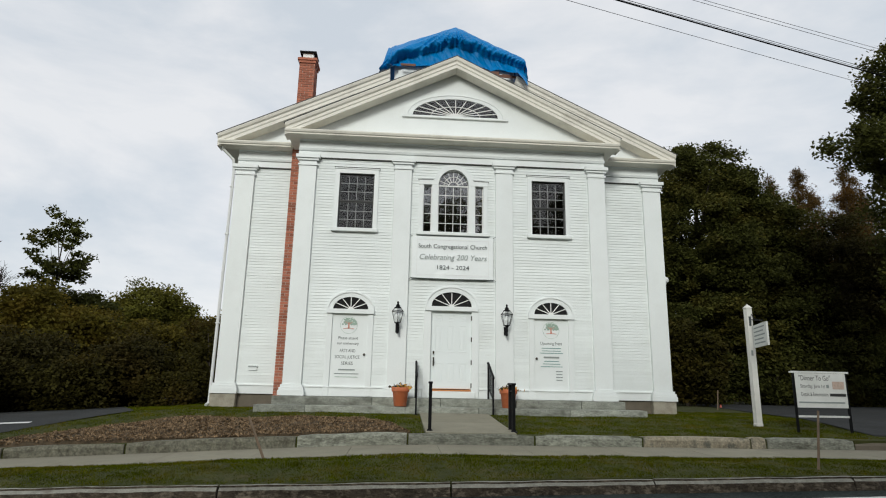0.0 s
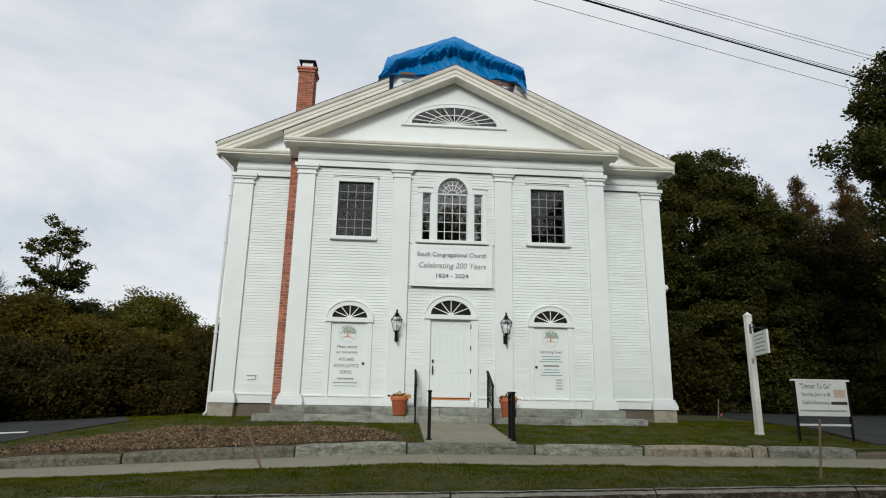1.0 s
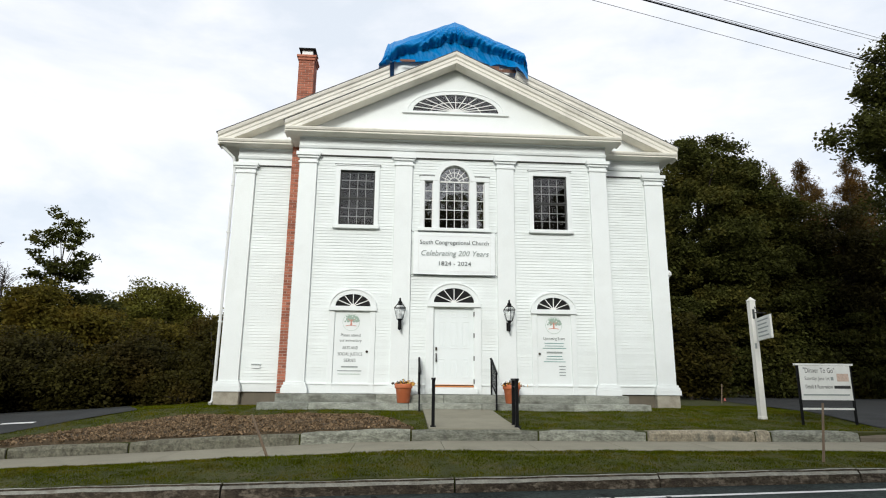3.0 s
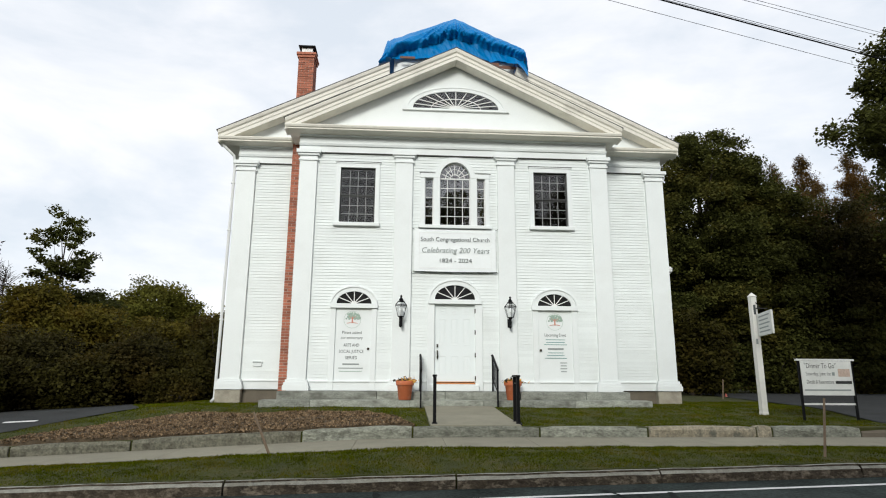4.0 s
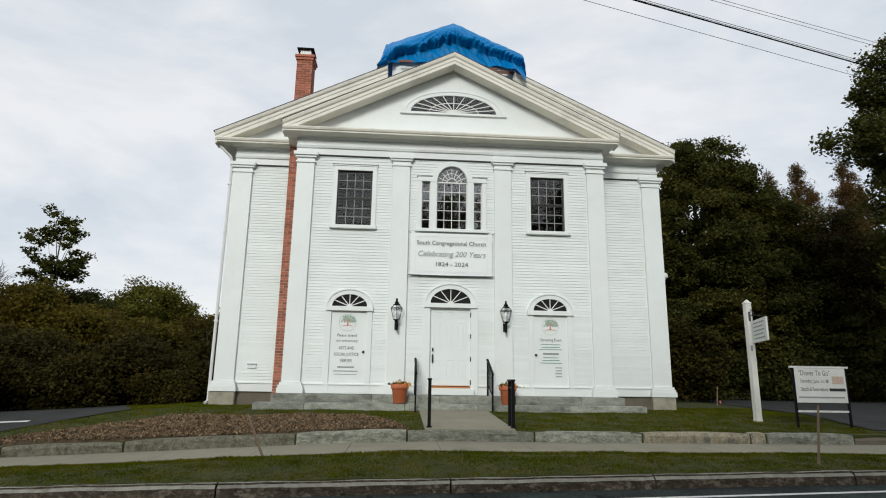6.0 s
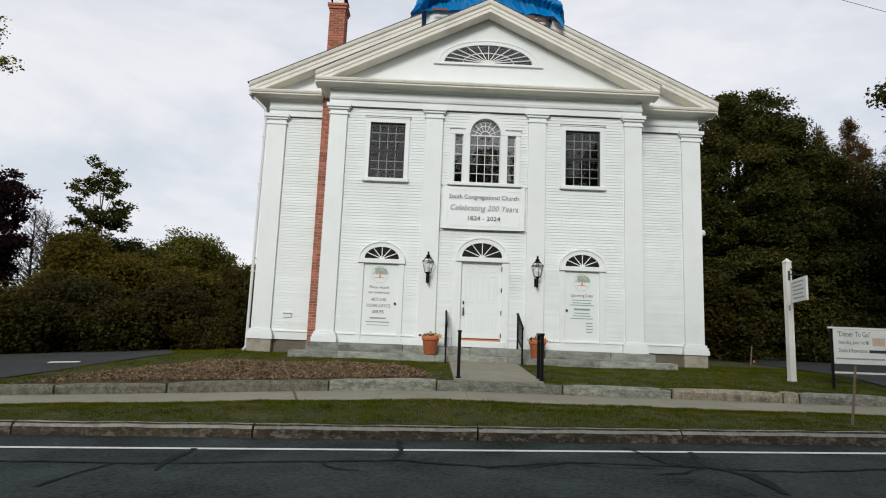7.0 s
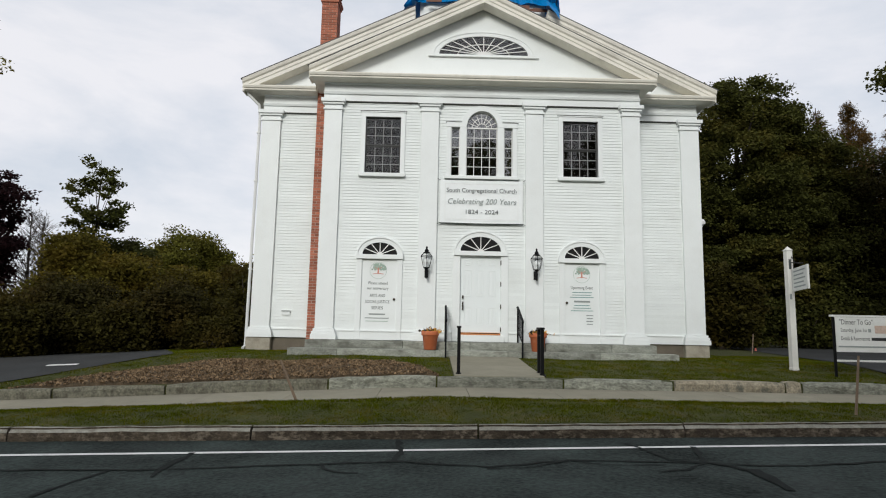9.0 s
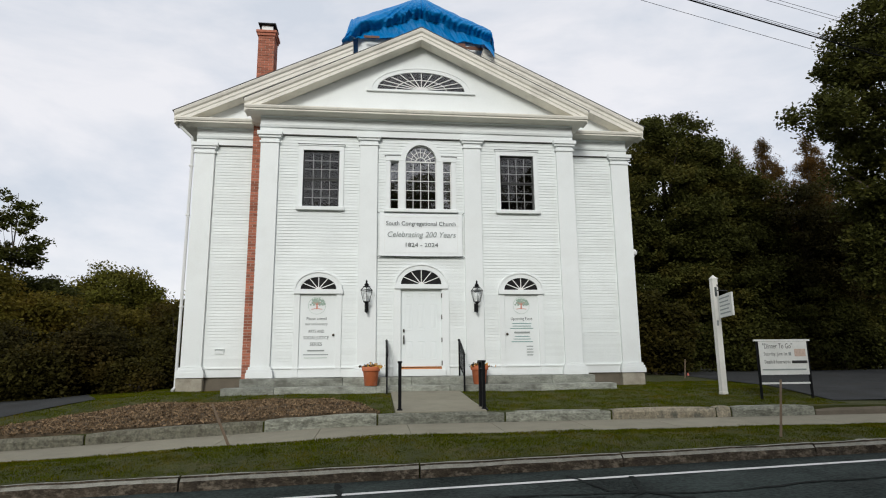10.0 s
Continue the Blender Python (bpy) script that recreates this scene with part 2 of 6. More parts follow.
L_ROUND = leaf_material("bright_green_leaves", (0.10, 0.098, 0.016), (0.165, 0.125, 0.02))
L_YELLOW = leaf_material("yellow_green_maple_leaves", (0.14, 0.12, 0.020), (0.26, 0.17, 0.022))


# ================= building helpers =================
def part(name, bm, mat, parent=None, label="", bevel=0.0):
    """Link a bmesh as one mesh object, under parent if given."""
    if bevel:
        bmesh.ops.bevel(bm, geom=bm.edges[:], offset=bevel, segments=1, affect="EDGES")
    me = bpy.data.meshes.new(name)
    bmesh.ops.recalc_face_normals(bm, faces=bm.faces[:])
    bm.to_mesh(me)
    bm.free()
    me.materials.append(mat)
    ob = new(name, me)
    if parent is not None:
        ob.parent = parent
    if label:
        tagged(ob, label)
    return ob


def empty(name, x, y, z, label="", category="", group="", kind=""):
    ob = new(name)
    ob.location = (x, y, z)
    return tagged(ob, label, category, group, kind)


def under(ob, parent):
    """Parent ob, built in world space, under a parent that may stand off the origin."""
    ob.parent = parent
    ob.matrix_parent_inverse = Matrix.Translation(parent.location).inverted()
    return ob


def box(bm, x0, x1, y0, y1, z0, z1):
    v = [bm.verts.new((x, y, z)) for x in (x0, x1) for y in (y0, y1) for z in (z0, z1)]
    for f in ((0, 1, 3, 2), (4, 6, 7, 5), (0, 4, 5, 1), (2, 3, 7, 6), (0, 2, 6, 4), (1, 5, 7, 3)):
        bm.faces.new([v[i] for i in f])
    return v


def boxes(*rows):
    bm = bmesh.new()
    for r in rows:
        box(bm, *r)
    return bm


def prism(bm, pts, y0, y1):
    """Extrude a polygon of (x, z) points from y0 to y1."""
    a = [bm.verts.new((x, y0, z)) for x, z in pts]
    b = [bm.verts.new((x, y1, z)) for x, z in pts]
    bm.faces.new(a)
    bm.faces.new(b[::-1])
    n = len(pts)
    for i in range(n):
        bm.faces.new((a[i], b[i], b[(i + 1) % n], a[(i + 1) % n]))


def band(bm, outer, inner, y0, y1):
    """A flat arched band between two open polylines of (x, z) with as many points."""
    n = len(outer)
    q = [[bm.verts.new((p[0], y, p[1])) for p in line] for line in (outer, inner) for y in (y0, y1)]
    of, ob_, inf, inb = q
    for i in range(n - 1):
        bm.faces.new((of[i], of[i + 1], inf[i + 1], inf[i]))
        bm.faces.new((ob_[i], inb[i], inb[i + 1], ob_[i + 1]))
        bm.faces.new((of[i], ob_[i], ob_[i + 1], of[i + 1]))
        bm.faces.new((inf[i], inf[i + 1], inb[i + 1], inb[i]))
    for i in (0, n - 1):
        bm.faces.new((of[i], inf[i], inb[i], ob_[i]))


def arc(cx, cz, rx, rz, n=20, a0=180.0, a1=0.0):
    return [(cx + rx * math.cos(radians(a0 + (a1 - a0) * i / n)), cz + rz * math.sin(radians(a0 + (a1 - a0) * i / n))) for i in range(n + 1)]


def bar(bm, a, b, w, y0, y1):
    """A straight bar of width w from (x, z) a to b, between two depths."""
    d = Vector((b[0] - a[0], b[1] - a[1]))
    s = Vector((-d.y, d.x)).normalized() * w / 2
    prism(bm, [(a[0] + s.x, a[1] + s.y), (b[0] + s.x, b[1] + s.y), (b[0] - s.x, b[1] - s.y), (a[0] - s.x, a[1] - s.y)], y0, y1)


def cornice(bm, xa, za, xb, zb, yf, prof):
    """Run a profile of (outward, vertical) points from a to b along a wall that faces -y; plumb ends."""
    a = [bm.verts.new((xa, yf - o, za + h)) for o, h in prof]
    b = [bm.verts.new((xb, yf - o, zb + h)) for o, h in prof]
    bm.faces.new(a)
    bm.faces.new(b[::-1])
    n = len(prof)
    for i in range(n):
        bm.faces.new((a[i], b[i], b[(i + 1) % n], a[(i + 1) % n]))


def lathe(bm, prof, cx, cy, n=16):
    """A turned form from (radius, z) points."""
    rings = [[bm.verts.new((cx + r * math.cos(2 * math.pi * i / n), cy + r * math.sin(2 * math.pi * i / n), z)) for i in range(n)] for r, z in prof]
    for a, b in zip(rings, rings[1:]):
        for i in range(n):
            bm.faces.new((a[i], a[(i + 1) % n], b[(i + 1) % n], b[i]))
    bm.faces.new(rings[0][::-1])
    bm.faces.new(rings[-1])


def tube(bm, pts, radii, n=6):
    """A round tube through points with a radius at each."""
    pts = [Vector(p) for p in pts]
    rings = []
    for i, p in enumerate(pts):
        d = (pts[min(i + 1, len(pts) - 1)] - pts[max(i - 1, 0)]).normalized()
        u = d.orthogonal().normalized()
        if abs(d.z) < 0.9:
            u = d.cross(Vector((0, 0, 1))).normalized()
        else:
            u = d.cross(Vector((1, 0, 0))).normalized()
        w = d.cross(u)
        r = radii[i] if isinstance(radii, (list, tuple)) else radii
        rings.append([bm.verts.new(p + (u * math.cos(2 * math.pi * k / n) + w * math.sin(2 * math.pi * k / n)) * r) for k in range(n)])
    for a, b in zip(rings, rings[1:]):
        for k in range(n):
            bm.faces.new((a[k], a[(k + 1) % n], b[(k + 1) % n], b[k]))
    bm.faces.new(rings[0][::-1])
    bm.faces.new(rings[-1])


def quads(name, verts, mat, parent=None, per=4):
    """A mesh of loose polygons from an (n, per, 3) array."""
    n = len(verts)
    me = bpy.data.meshes.new(name)
    me.vertices.add(n * per)
    me.vertices.foreach_set("co", verts.reshape(-1).astype(np.float32))
    me.loops.add(n * per)
    me.loops.foreach_set("vertex_index", np.arange(n * per, dtype=np.int32))
    me.polygons.add(n)
    me.polygons.foreach_set("loop_start", np.arange(0, n * per, per, dtype=np.int32))
    me.update(calc_edges=True)
    me.materials.append(mat)
    ob = new(name, me)
    if parent is not None:
        ob.parent = parent
    return ob


def lettering(name, body, size, x, y, z, mat, parent, width=0.0, slant=0.0, align="CENTER", yaw=0.0):
    """Raised print in the built-in font, facing -y, as a mesh; width squeezes it to that length."""
    cu = bpy.data.curves.new(name, "FONT")
    cu.body = body
    cu.size = size
    cu.align_x = align
    cu.align_y = "CENTER"
    cu.shear = slant
    cu.resolution_u = 3
    tmp = bpy.data.objects.new(name, cu)
    scene.collection.objects.link(tmp)
    dg = bpy.context.evaluated_depsgraph_get()
    me = bpy.data.meshes.new_from_object(tmp.evaluated_get(dg))
    bpy.data.objects.remove(tmp)
    bpy.data.curves.remove(cu)
    co = np.empty(len(me.vertices) * 3)
    me.vertices.foreach_get("co", co)
    co = co.reshape(-1, 3)
    if width and len(co):
        co[:, 0] *= width / (co[:, 0].max() - co[:, 0].min())
    if len(co):
        me.vertices.foreach_set("co", co.reshape(-1))
    me.materials.clear()
    me.materials.append(mat)
    ob = new(name, me)
    ob.parent = parent
    ob.matrix_parent_inverse = Matrix.Translation(parent.location).inverted()
    ob.matrix_basis = pose(x, y, z, 90, 0, yaw)
    return ob


# ================= ground =================
def kerb_z(x):
    return 0.31 + 0.022 * max(-14.0, min(14.0, x))


def walk_z(x):
    d = max(0.0, -(x + 1.2))
    d2 = 0.5 * (math.sqrt(d * d + 0.3) + d) - 0.27
    return 0.46 - 0.05 * min(d2, 8.8) - 0.02 * min(max(d2 - 8.8, 0.0), 12.0)


def road_z(x, y):
    return kerb_z(x) - 0.17 + 0.008 * (8.0 - max(y, 0.0))


def step01(a, b, v):
    t = max(0.0, min(1.0, (v - a) / (b - a)))
    return t * t * (3 - 2 * t)


def mound(x, y):
    """Height of the mulch bed over the lawn."""
    back = 13.75 - max(0.0, -6.3 - x) * 0.95 - max(0.0, x + 2.3) ** 1.4 * 1.9
    t = (y - 11.02) / max(0.05, back - 11.02 + 0.12 * math.sin(x * 3.1))
    if back < 11.25 or t < 0 or t > 1:
        return 0.0
    return 0.15 * min(1.0, (back - 11.1) / 1.2) * (0.3 + 0.7 * min(1.0, t * 2.5)) * (1 - t ** 3)


def mulch_relief(x, y, h):
    return (noise.noise(Vector((x * 3, y * 3, 0))) * 0.04 + noise.noise(Vector((x * 11, y * 11, 2))) * 0.02) * min(1, h * 12)


def lawn_z(x, y):
    zw = walk_z(x) + 0.18
    church = 0.815 - 0.055 * max(0.0, -x - 6.8)
    z = zw + (church - zw) * step01(11.1, 15.2, y)
    if y > 16:
        z += 0.004 * (min(y, 60) - 16)
    return max(z, -0.35)


def ground_z(x, y):
    if y < 8.05:
        return road_z(x, y) - 0.06
    if y < 9.62:
        f = (y - 7.98) / 1.64
        return kerb_z(x) * (1 - f) + walk_z(x) * f + 0.03 * math.sin(math.pi * f) + 0.008 * math.sin(x * 2.1 + y * 3)
    if y < 11.02:
        return walk_z(x) - 0.05
    return lawn_z(x, y) + 0.012 * math.sin(x * 1.7 + 0.6) * math.sin(y * 2.3)


gx = np.unique(np.concatenate([[-900, -400, -150, -80, -50, -35, -25], np.arange(-20, 20.01, 0.4), [25, 35, 50, 80, 150, 400, 900]]))
gy = np.unique(np.concatenate([[-900, -300, -100, -40, -20, -10, -5, 0, 4, 7.0, 8.0, 8.049, 8.051, 8.12], np.arange(8.4, 9.6, 0.3), [9.62, 9.63, 10.3, 11.01, 11.02, 11.1], np.arange(11.4, 18, 0.4), [19, 21, 24, 28, 34, 45, 70, 120, 300, 900]]))
gv = [(float(x), float(y), ground_z(float(x), float(y))) for y in gy for x in gx]
nx = len(gx)
gf = [(j * nx + i, j * nx + i + 1, (j + 1) * nx + i + 1, (j + 1) * nx + i) for j in range(len(gy) - 1) for i in range(nx - 1)]
gme = bpy.data.meshes.new("ground")
gme.from_pydata(gv, [], gf)
gme.materials.append(M_SOIL)
ground = tagged(new("ground", gme), "worn green lawn sloping from the road to the church", "lawn", kind="structure")


def sheet(name, xs, ys, zf, mat, label, category, kind="structure", thick=0.0):
    """A gridded sheet draped at zf(x, y); xs may be a function of y that returns the two ends."""
    bm = bmesh.new()
    rows = []
    for y in ys:
        line = xs(y) if callable(xs) else xs
        rows.append([bm.verts.new((x, y, zf(x, y))) for x in line])
    for a, b in zip(rows, rows[1:]):
        for i in range(len(a) - 1):
            bm.faces.new((a[i], a[i + 1], b[i + 1], b[i]))
    return tagged(part(name, bm, mat), label, category, kind=kind)


sheet("road", list(np.arange(-40, 40.1, 1.0)), [-7, -3, 0, 3, 5, 6.4, 7.2, 7.99], lambda x, y: road_z(x, y), M_ASPH,
      "dark patched asphalt street with sealed cracks", "road")
edge_line = bmesh.new()
line_pts = [(float(x), 7.28 + 0.03 * max(-10.0, min(10.0, float(x)))) for x in np.arange(-40, 40.1, 1.0)]
line_rows = [[edge_line.verts.new((x, y + d, road_z(x, y + d) + 0.006)) for x, y in line_pts] for d in (-0.05, 0.05)]
for i in range(len(line_pts) - 1):
    edge_line.faces.new((line_rows[0][i], line_rows[0][i + 1], line_rows[1][i + 1], line_rows[1][i]))
tagged(part("road_line", edge_line, M_LINE), "worn white painted edge line on the asphalt", "road marking", kind="structure")

# driveway on the church's left, parking lot on its right
def drive_edge(y):
    return -10.2 + min(y - 11.4, 3.2) * 0.86 - max(0.0, y - 14.6) * 0.5


def drive_line(y):
    return list(np.linspace(-45, drive_edge(y), 30))
sheet("driveway", drive_line, [11.25] + list(np.arange(11.4, 19.5, 0.4)), lambda x, y: lawn_z(x, y) + 0.022, M_LOT,
      "grey asphalt driveway beside the lawn", "driveway")


def lot_line(y):
    return list(np.linspace(8.4 + (y - 11.9) * 0.215, 48, 30))
sheet("parking_lot", lot_line, list(np.arange(11.8, 26.5, 0.4)), lambda x, y: lawn_z(x, y) + 0.022, M_LOT,
      "grey asphalt parking lot beyond the lawn", "parking lot")
mark = boxes((-9.76, -9.08, 13.47, 13.58, 0, 0.005))
for v in mark.verts:
    v.co.z += lawn_z(v.co.x, v.co.y) + 0.028
tagged(part("driveway_marking", mark, M_LINE), "faded white paint mark on the driveway", "road marking", kind="structure")

# crack sealer in the road
def crack(pts, w=0.05):
    bm = bmesh.new()
    rnd = random.Random(len(pts) * 7 + int(pts[0][0] * 10))
    fine = []
    for (xa, ya), (xb, yb) in zip(pts, pts[1:]):
        n = max(2, int(math.hypot(xb - xa, yb - ya) / 0.15))
        fine += [(xa + (xb - xa) * i / n + rnd.uniform(-0.02, 0.02), ya + (yb - ya) * i / n + rnd.uniform(-0.025, 0.025)) for i in range(n)]
    fine.append(pts[-1])
    prev = None
    for i, (x, y) in enumerate(fine):
        x2, y2 = fine[min(i + 1, len(fine) - 1)]
        x1, y1 = fine[max(i - 1, 0)]
        d = Vector((x2 - x1, y2 - y1)).normalized()
        s = Vector((-d.y, d.x)) * w * rnd.uniform(0.2, 0.6)
        cur = [bm.verts.new((x + k * s.x, y + k * s.y, road_z(x, y) + 0.009)) for k in (1, -1)]
        if prev:
            bm.faces.new((prev[0], prev[1], cur[1], cur[0]))
        prev = cur
    return tagged(part("crack_sealer", bm, M_TAR), "black tar sealer line along a road crack", "road crack", group="sealed road cracks")


crack([(-12.0, 6.4399999999999995), (-3.88, 6.34), (-2.38, 6.54), (-1.57, 6.64), (-0.61, 6.35), (0.27, 6.65), (1.27, 6.53), (1.69, 6.48), (2.24, 6.32), (2.82, 6.33), (3.65, 6.49), (12.0, 6.49)], 0.055)
crack([(-1.63, 7.85), (-1.57, 7.32), (-1.56, 7.04), (-1.61, 6.63)], 0.09)
crack([(1.19, 7.58), (1.29, 7.12), (1.37, 6.65), (1.69, 6.48)], 0.055)
crack([(1.92, 7.33), (1.7, 6.51), (1.86, 6.28), (1.95, 6.1)], 0.08)
crack([(2.01, 6.2), (1.98, 5.86), (1.92, 5.39)], 0.15)
crack([(-3.95, 7.16), (-3.94, 6.81), (-3.95, 6.49), (-3.88, 6.02)], 0.08)
crack([(-2.38, 6.54), (-2.18, 6.18), (-1.92, 6.13)], 0.045)
crack([(1.08, 6.11), (1.37, 6.19), (1.69, 6.48)], 0.05)
crack([(0.26, 6.61), (0.65, 6.42), (1.22, 6.39)], 0.035)
crack([(-0.66, 6.29), (-0.13, 6.36), (0.26, 6.63)], 0.035)
crack([(-4.46, 6.3), (-4.54, 5.89), (-4.59, 5.37)], 0.06)

# ================= church =================
church = empty("church", 0, 16.5, 0.78, "white clapboard church front with pilasters and a pediment", "church")
YP, YM = 15.5, 16.5          # faces of the pavilion and of the main block
HP, HL, HR = 4.30, 6.21, 6.32   # half widths: pavilion, main block west and east


def cpart(name, bm, mat, label="", bevel=0.0, parent=None):
    ob = part(name, bm, mat, None, label, bevel)
    if parent is None:
        return under(ob, church)
    ob.parent = parent
    return ob


def holed(x0, x1, z0, z1, y0, y1, holes):
    """A wall slab, one closed mesh, with rectangular openings (x0, x1, z0, z1)."""
    bm = bmesh.new()
    xs = sorted({x0, x1, *[h[0] for h in holes], *[h[1] for h in holes]})
    zs = sorted({z0, z1, *[h[2] for h in holes], *[h[3] for h in holes]})

    def solid(i, j):
        if not (0 <= i < len(xs) - 1 and 0 <= j < len(zs) - 1):
            return False
        cx, cz = (xs[i] + xs[i + 1]) / 2, (zs[j] + zs[j + 1]) / 2
        return not any(h[0] < cx < h[1] and h[2] < cz < h[3] for h in holes)
    vs = {}

    def vert(i, j, y):
        if (i, j, y) not in vs:
            vs[i, j, y] = bm.verts.new((xs[i], y, zs[j]))
        return vs[i, j, y]
    for i in range(len(xs) - 1):
        for j in range(len(zs) - 1):
            if not solid(i, j):
                continue
            c = ((i, j), (i + 1, j), (i + 1, j + 1), (i, j + 1))
            for y in (y0, y1):
                bm.faces.new([vert(a, b, y) for a, b in c])
            for k, (di, dj) in enumerate(((0, -1), (1, 0), (0, 1), (-1, 0))):
                if not solid(i + di, j + dj):
                    p, q = c[k], c[(k + 1) % 4]
                    bm.faces.new((vert(*p, y0), vert(*q, y0), vert(*q, y1), vert(*p, y1)))
    return bm


WIN = [(-3.145, -2.195, 5.58, 7.14), (2.195, 3.145, 5.58, 7.14)]
PAL = [(-0.83, -0.60, 5.58, 6.90), (-0.42, 0.42, 5.58, 6.90), (0.60, 0.83, 5.58, 6.90), (-0.42, 0.42, 6.90, 7.33)]
FANS = [(-2.65, 0.455), (0.0, 0.53), (2.67, 0.455)]
fan_holes = [(-2.97, -2.33, 3.40, 3.58), (-0.38, 0.38, 3.55, 3.75), (2.35, 2.99, 3.40, 3.58)]
door_hole = (-0.53, 0.53, 1.35, 3.38)
wall_p = cpart("front_wall", holed(-HP + 0.02, HP - 0.02, 0.95, 8.15, YP, YP + 0.2, WIN + PAL + fan_holes + [door_hole]), M_TRIM)
bm = boxes((-HP + 0.02, -HP + 0.2, YP + 0.2, YM + 0.1, 0.95, 8.15), (HP - 0.2, HP - 0.02, YP + 0.2, YM + 0.1, 0.95, 8.15))
cpart("side_wall", bm, M_TRIM)
wall_m = cpart("main_wall", boxes((-HL, -HP + 0.2, YM, YM + 0.2, 1.17, 8.2), (HP - 0.2, HR, YM, YM + 0.2, 1.17, 8.2),
                                  (-HL, -HL + 0.2, YM + 0.2, 31.0, 1.17, 8.2), (HR - 0.2, HR, YM + 0.2, 31.0, 1.17, 8.2),
                                  (-HL, HR, 31.0, 31.2, 1.17, 8.2)), M_TRIM)
for ya in (YM, 31.0):
    bm = bmesh.new()
    prism(bm, [(-HL, 8.2), (HR, 8.2), (HR, 8.43), (1.9, 10.54), (1.9, 10.2), (-1.9, 10.2), (-1.9, 10.54), (-HL, 8.43)] if ya == YM else [(-HL, 8.2), (HR, 8.2), (HR, 8.43), (0, 11.4), (-HL, 8.43)], ya, ya + 0.2)
    cpart("main_gable", bm, M_TRIM)
bm = bmesh.new()
prism(bm, [(-HP, 8.12), (HP, 8.12), (HP, 8.36), (0, 10.47), (-HP, 8.36)], YP + 0.03, YP + 0.2)
cpart("tympanum", bm, M_TRIM, "smooth white boarded pediment panel")
# room shell behind the glass; its near-black colour stands for an unlit interior
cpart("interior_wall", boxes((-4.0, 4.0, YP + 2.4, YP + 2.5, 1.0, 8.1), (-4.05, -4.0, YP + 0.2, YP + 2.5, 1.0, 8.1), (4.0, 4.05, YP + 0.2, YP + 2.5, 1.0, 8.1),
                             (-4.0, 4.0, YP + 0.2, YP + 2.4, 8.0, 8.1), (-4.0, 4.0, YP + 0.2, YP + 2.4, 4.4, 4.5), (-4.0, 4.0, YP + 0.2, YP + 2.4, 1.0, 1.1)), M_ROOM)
# foundation and granite
for r4 in ((-HL + 0.05, -HP, YM + 0.03, YM + 0.3, 0.5, 1.17), (HP, HR - 0.05, YM + 0.03, YM + 0.3, 0.5, 1.17), (-HL + 0.05, -HL + 0.3, YM + 0.3, 31, 0.3, 1.17), (HR - 0.3, HR - 0.05, YM + 0.3, 31, 0.5, 1.17)):
    cpart("foundation", boxes(r4), M_FOUND, "brown stuccoed foundation wall")
cpart("pier_stone", boxes((-HL - 0.12, -HL + 0.57, YM - 0.14, YM + 0.4, 0.5, 1.166)), M_PIER, bevel=0.015)
cpart("pier_stone", boxes((HR - 0.58, HR + 0.08, YM - 0.14, YM + 0.4, 0.5, 1.166)), M_PIER, bevel=0.015)

# entablature: architrave, frieze, cornice
ARCH = [(0, 7.56), (0.06, 7.56), (0.06, 7.73), (0.10, 7.74), (0.12, 7.80), (0.05, 7.81), (0.05, 8.02), (0.10, 8.05), (0.10, 8.056), (0, 8.056)]
CORN = [(0, 8.06), (0.10, 8.06), (0.42, 8.08), (0.42, 8.12), (0.45, 8.13), (0.47, 8.18), (0.47, 8.205), (0, 8.25)]
bm = bmesh.new()
cornice(bm, -HP, 0, HP, 0, YP, ARCH)
cpart("frieze", bm, M_TRIM)
bm = bmesh.new()
cornice(bm, -HP - 0.34, 0, HP + 0.34, 0, YP, CORN)
for s in (-1, 1):
    box(bm, min(s * HP, s * (HP + 0.3)), max(s * HP, s * (HP + 0.3)), YP, YM, 8.09, 8.22)
cpart("cornice", bm, M_CORN)
RAKE = [(0, -0.32), (0.40, -0.32), (0.40, -0.23), (0.42, -0.21), (0.42, -0.13), (0.46, -0.09), (0.48, -0.02), (0.48, 0.0), (0, 0.0)]
bm = bmesh.new()
cornice(bm, -4.66, 8.36, 0, 10.64, YP, RAKE)
cornice(bm, 0, 10.64, 4.66, 8.36, YP, RAKE)
cpart("raking_cornice", bm, M_CORN)
for s in (-1, 1):
    xa, xb = (HP, HR) if s > 0 else (-HL, -4.66)
    bm = bmesh.new()
    cornice(bm, xa, 0, xb, 0, YM, ARCH)
    cpart("frieze", bm, M_TRIM)
    bm = bmesh.new()
    xa, xb = (HP, HR + 0.38) if s > 0 else (-HL - 0.48, -4.66)
    cornice(bm, xa, 0, xb, 0, YM, CORN)
    cpart("cornice", bm, M_CORN)
    bm = bmesh.new()
    box(bm, *((HR, HR + 0.40) if s > 0 else (-HL - 0.50, -HL)), YM, 31.2, 8.12, 8.26)
    cpart("eave_soffit", bm, M_CORN)
RAKEM = [(0, -0.34), (0.40, -0.34), (0.40, -0.24), (0.42, -0.21), (0.42, -0.13), (0.46, -0.09), (0.48, -0.02), (0.48, 0.0), (0, 0.0)]
for s in (-1, 1):
    bm = bmesh.new()
    cornice(bm, s * 6.74, 8.37, s * 1.92, 10.684, YM, RAKEM)
    cpart("main_raking_cornice", bm, M_CORN)
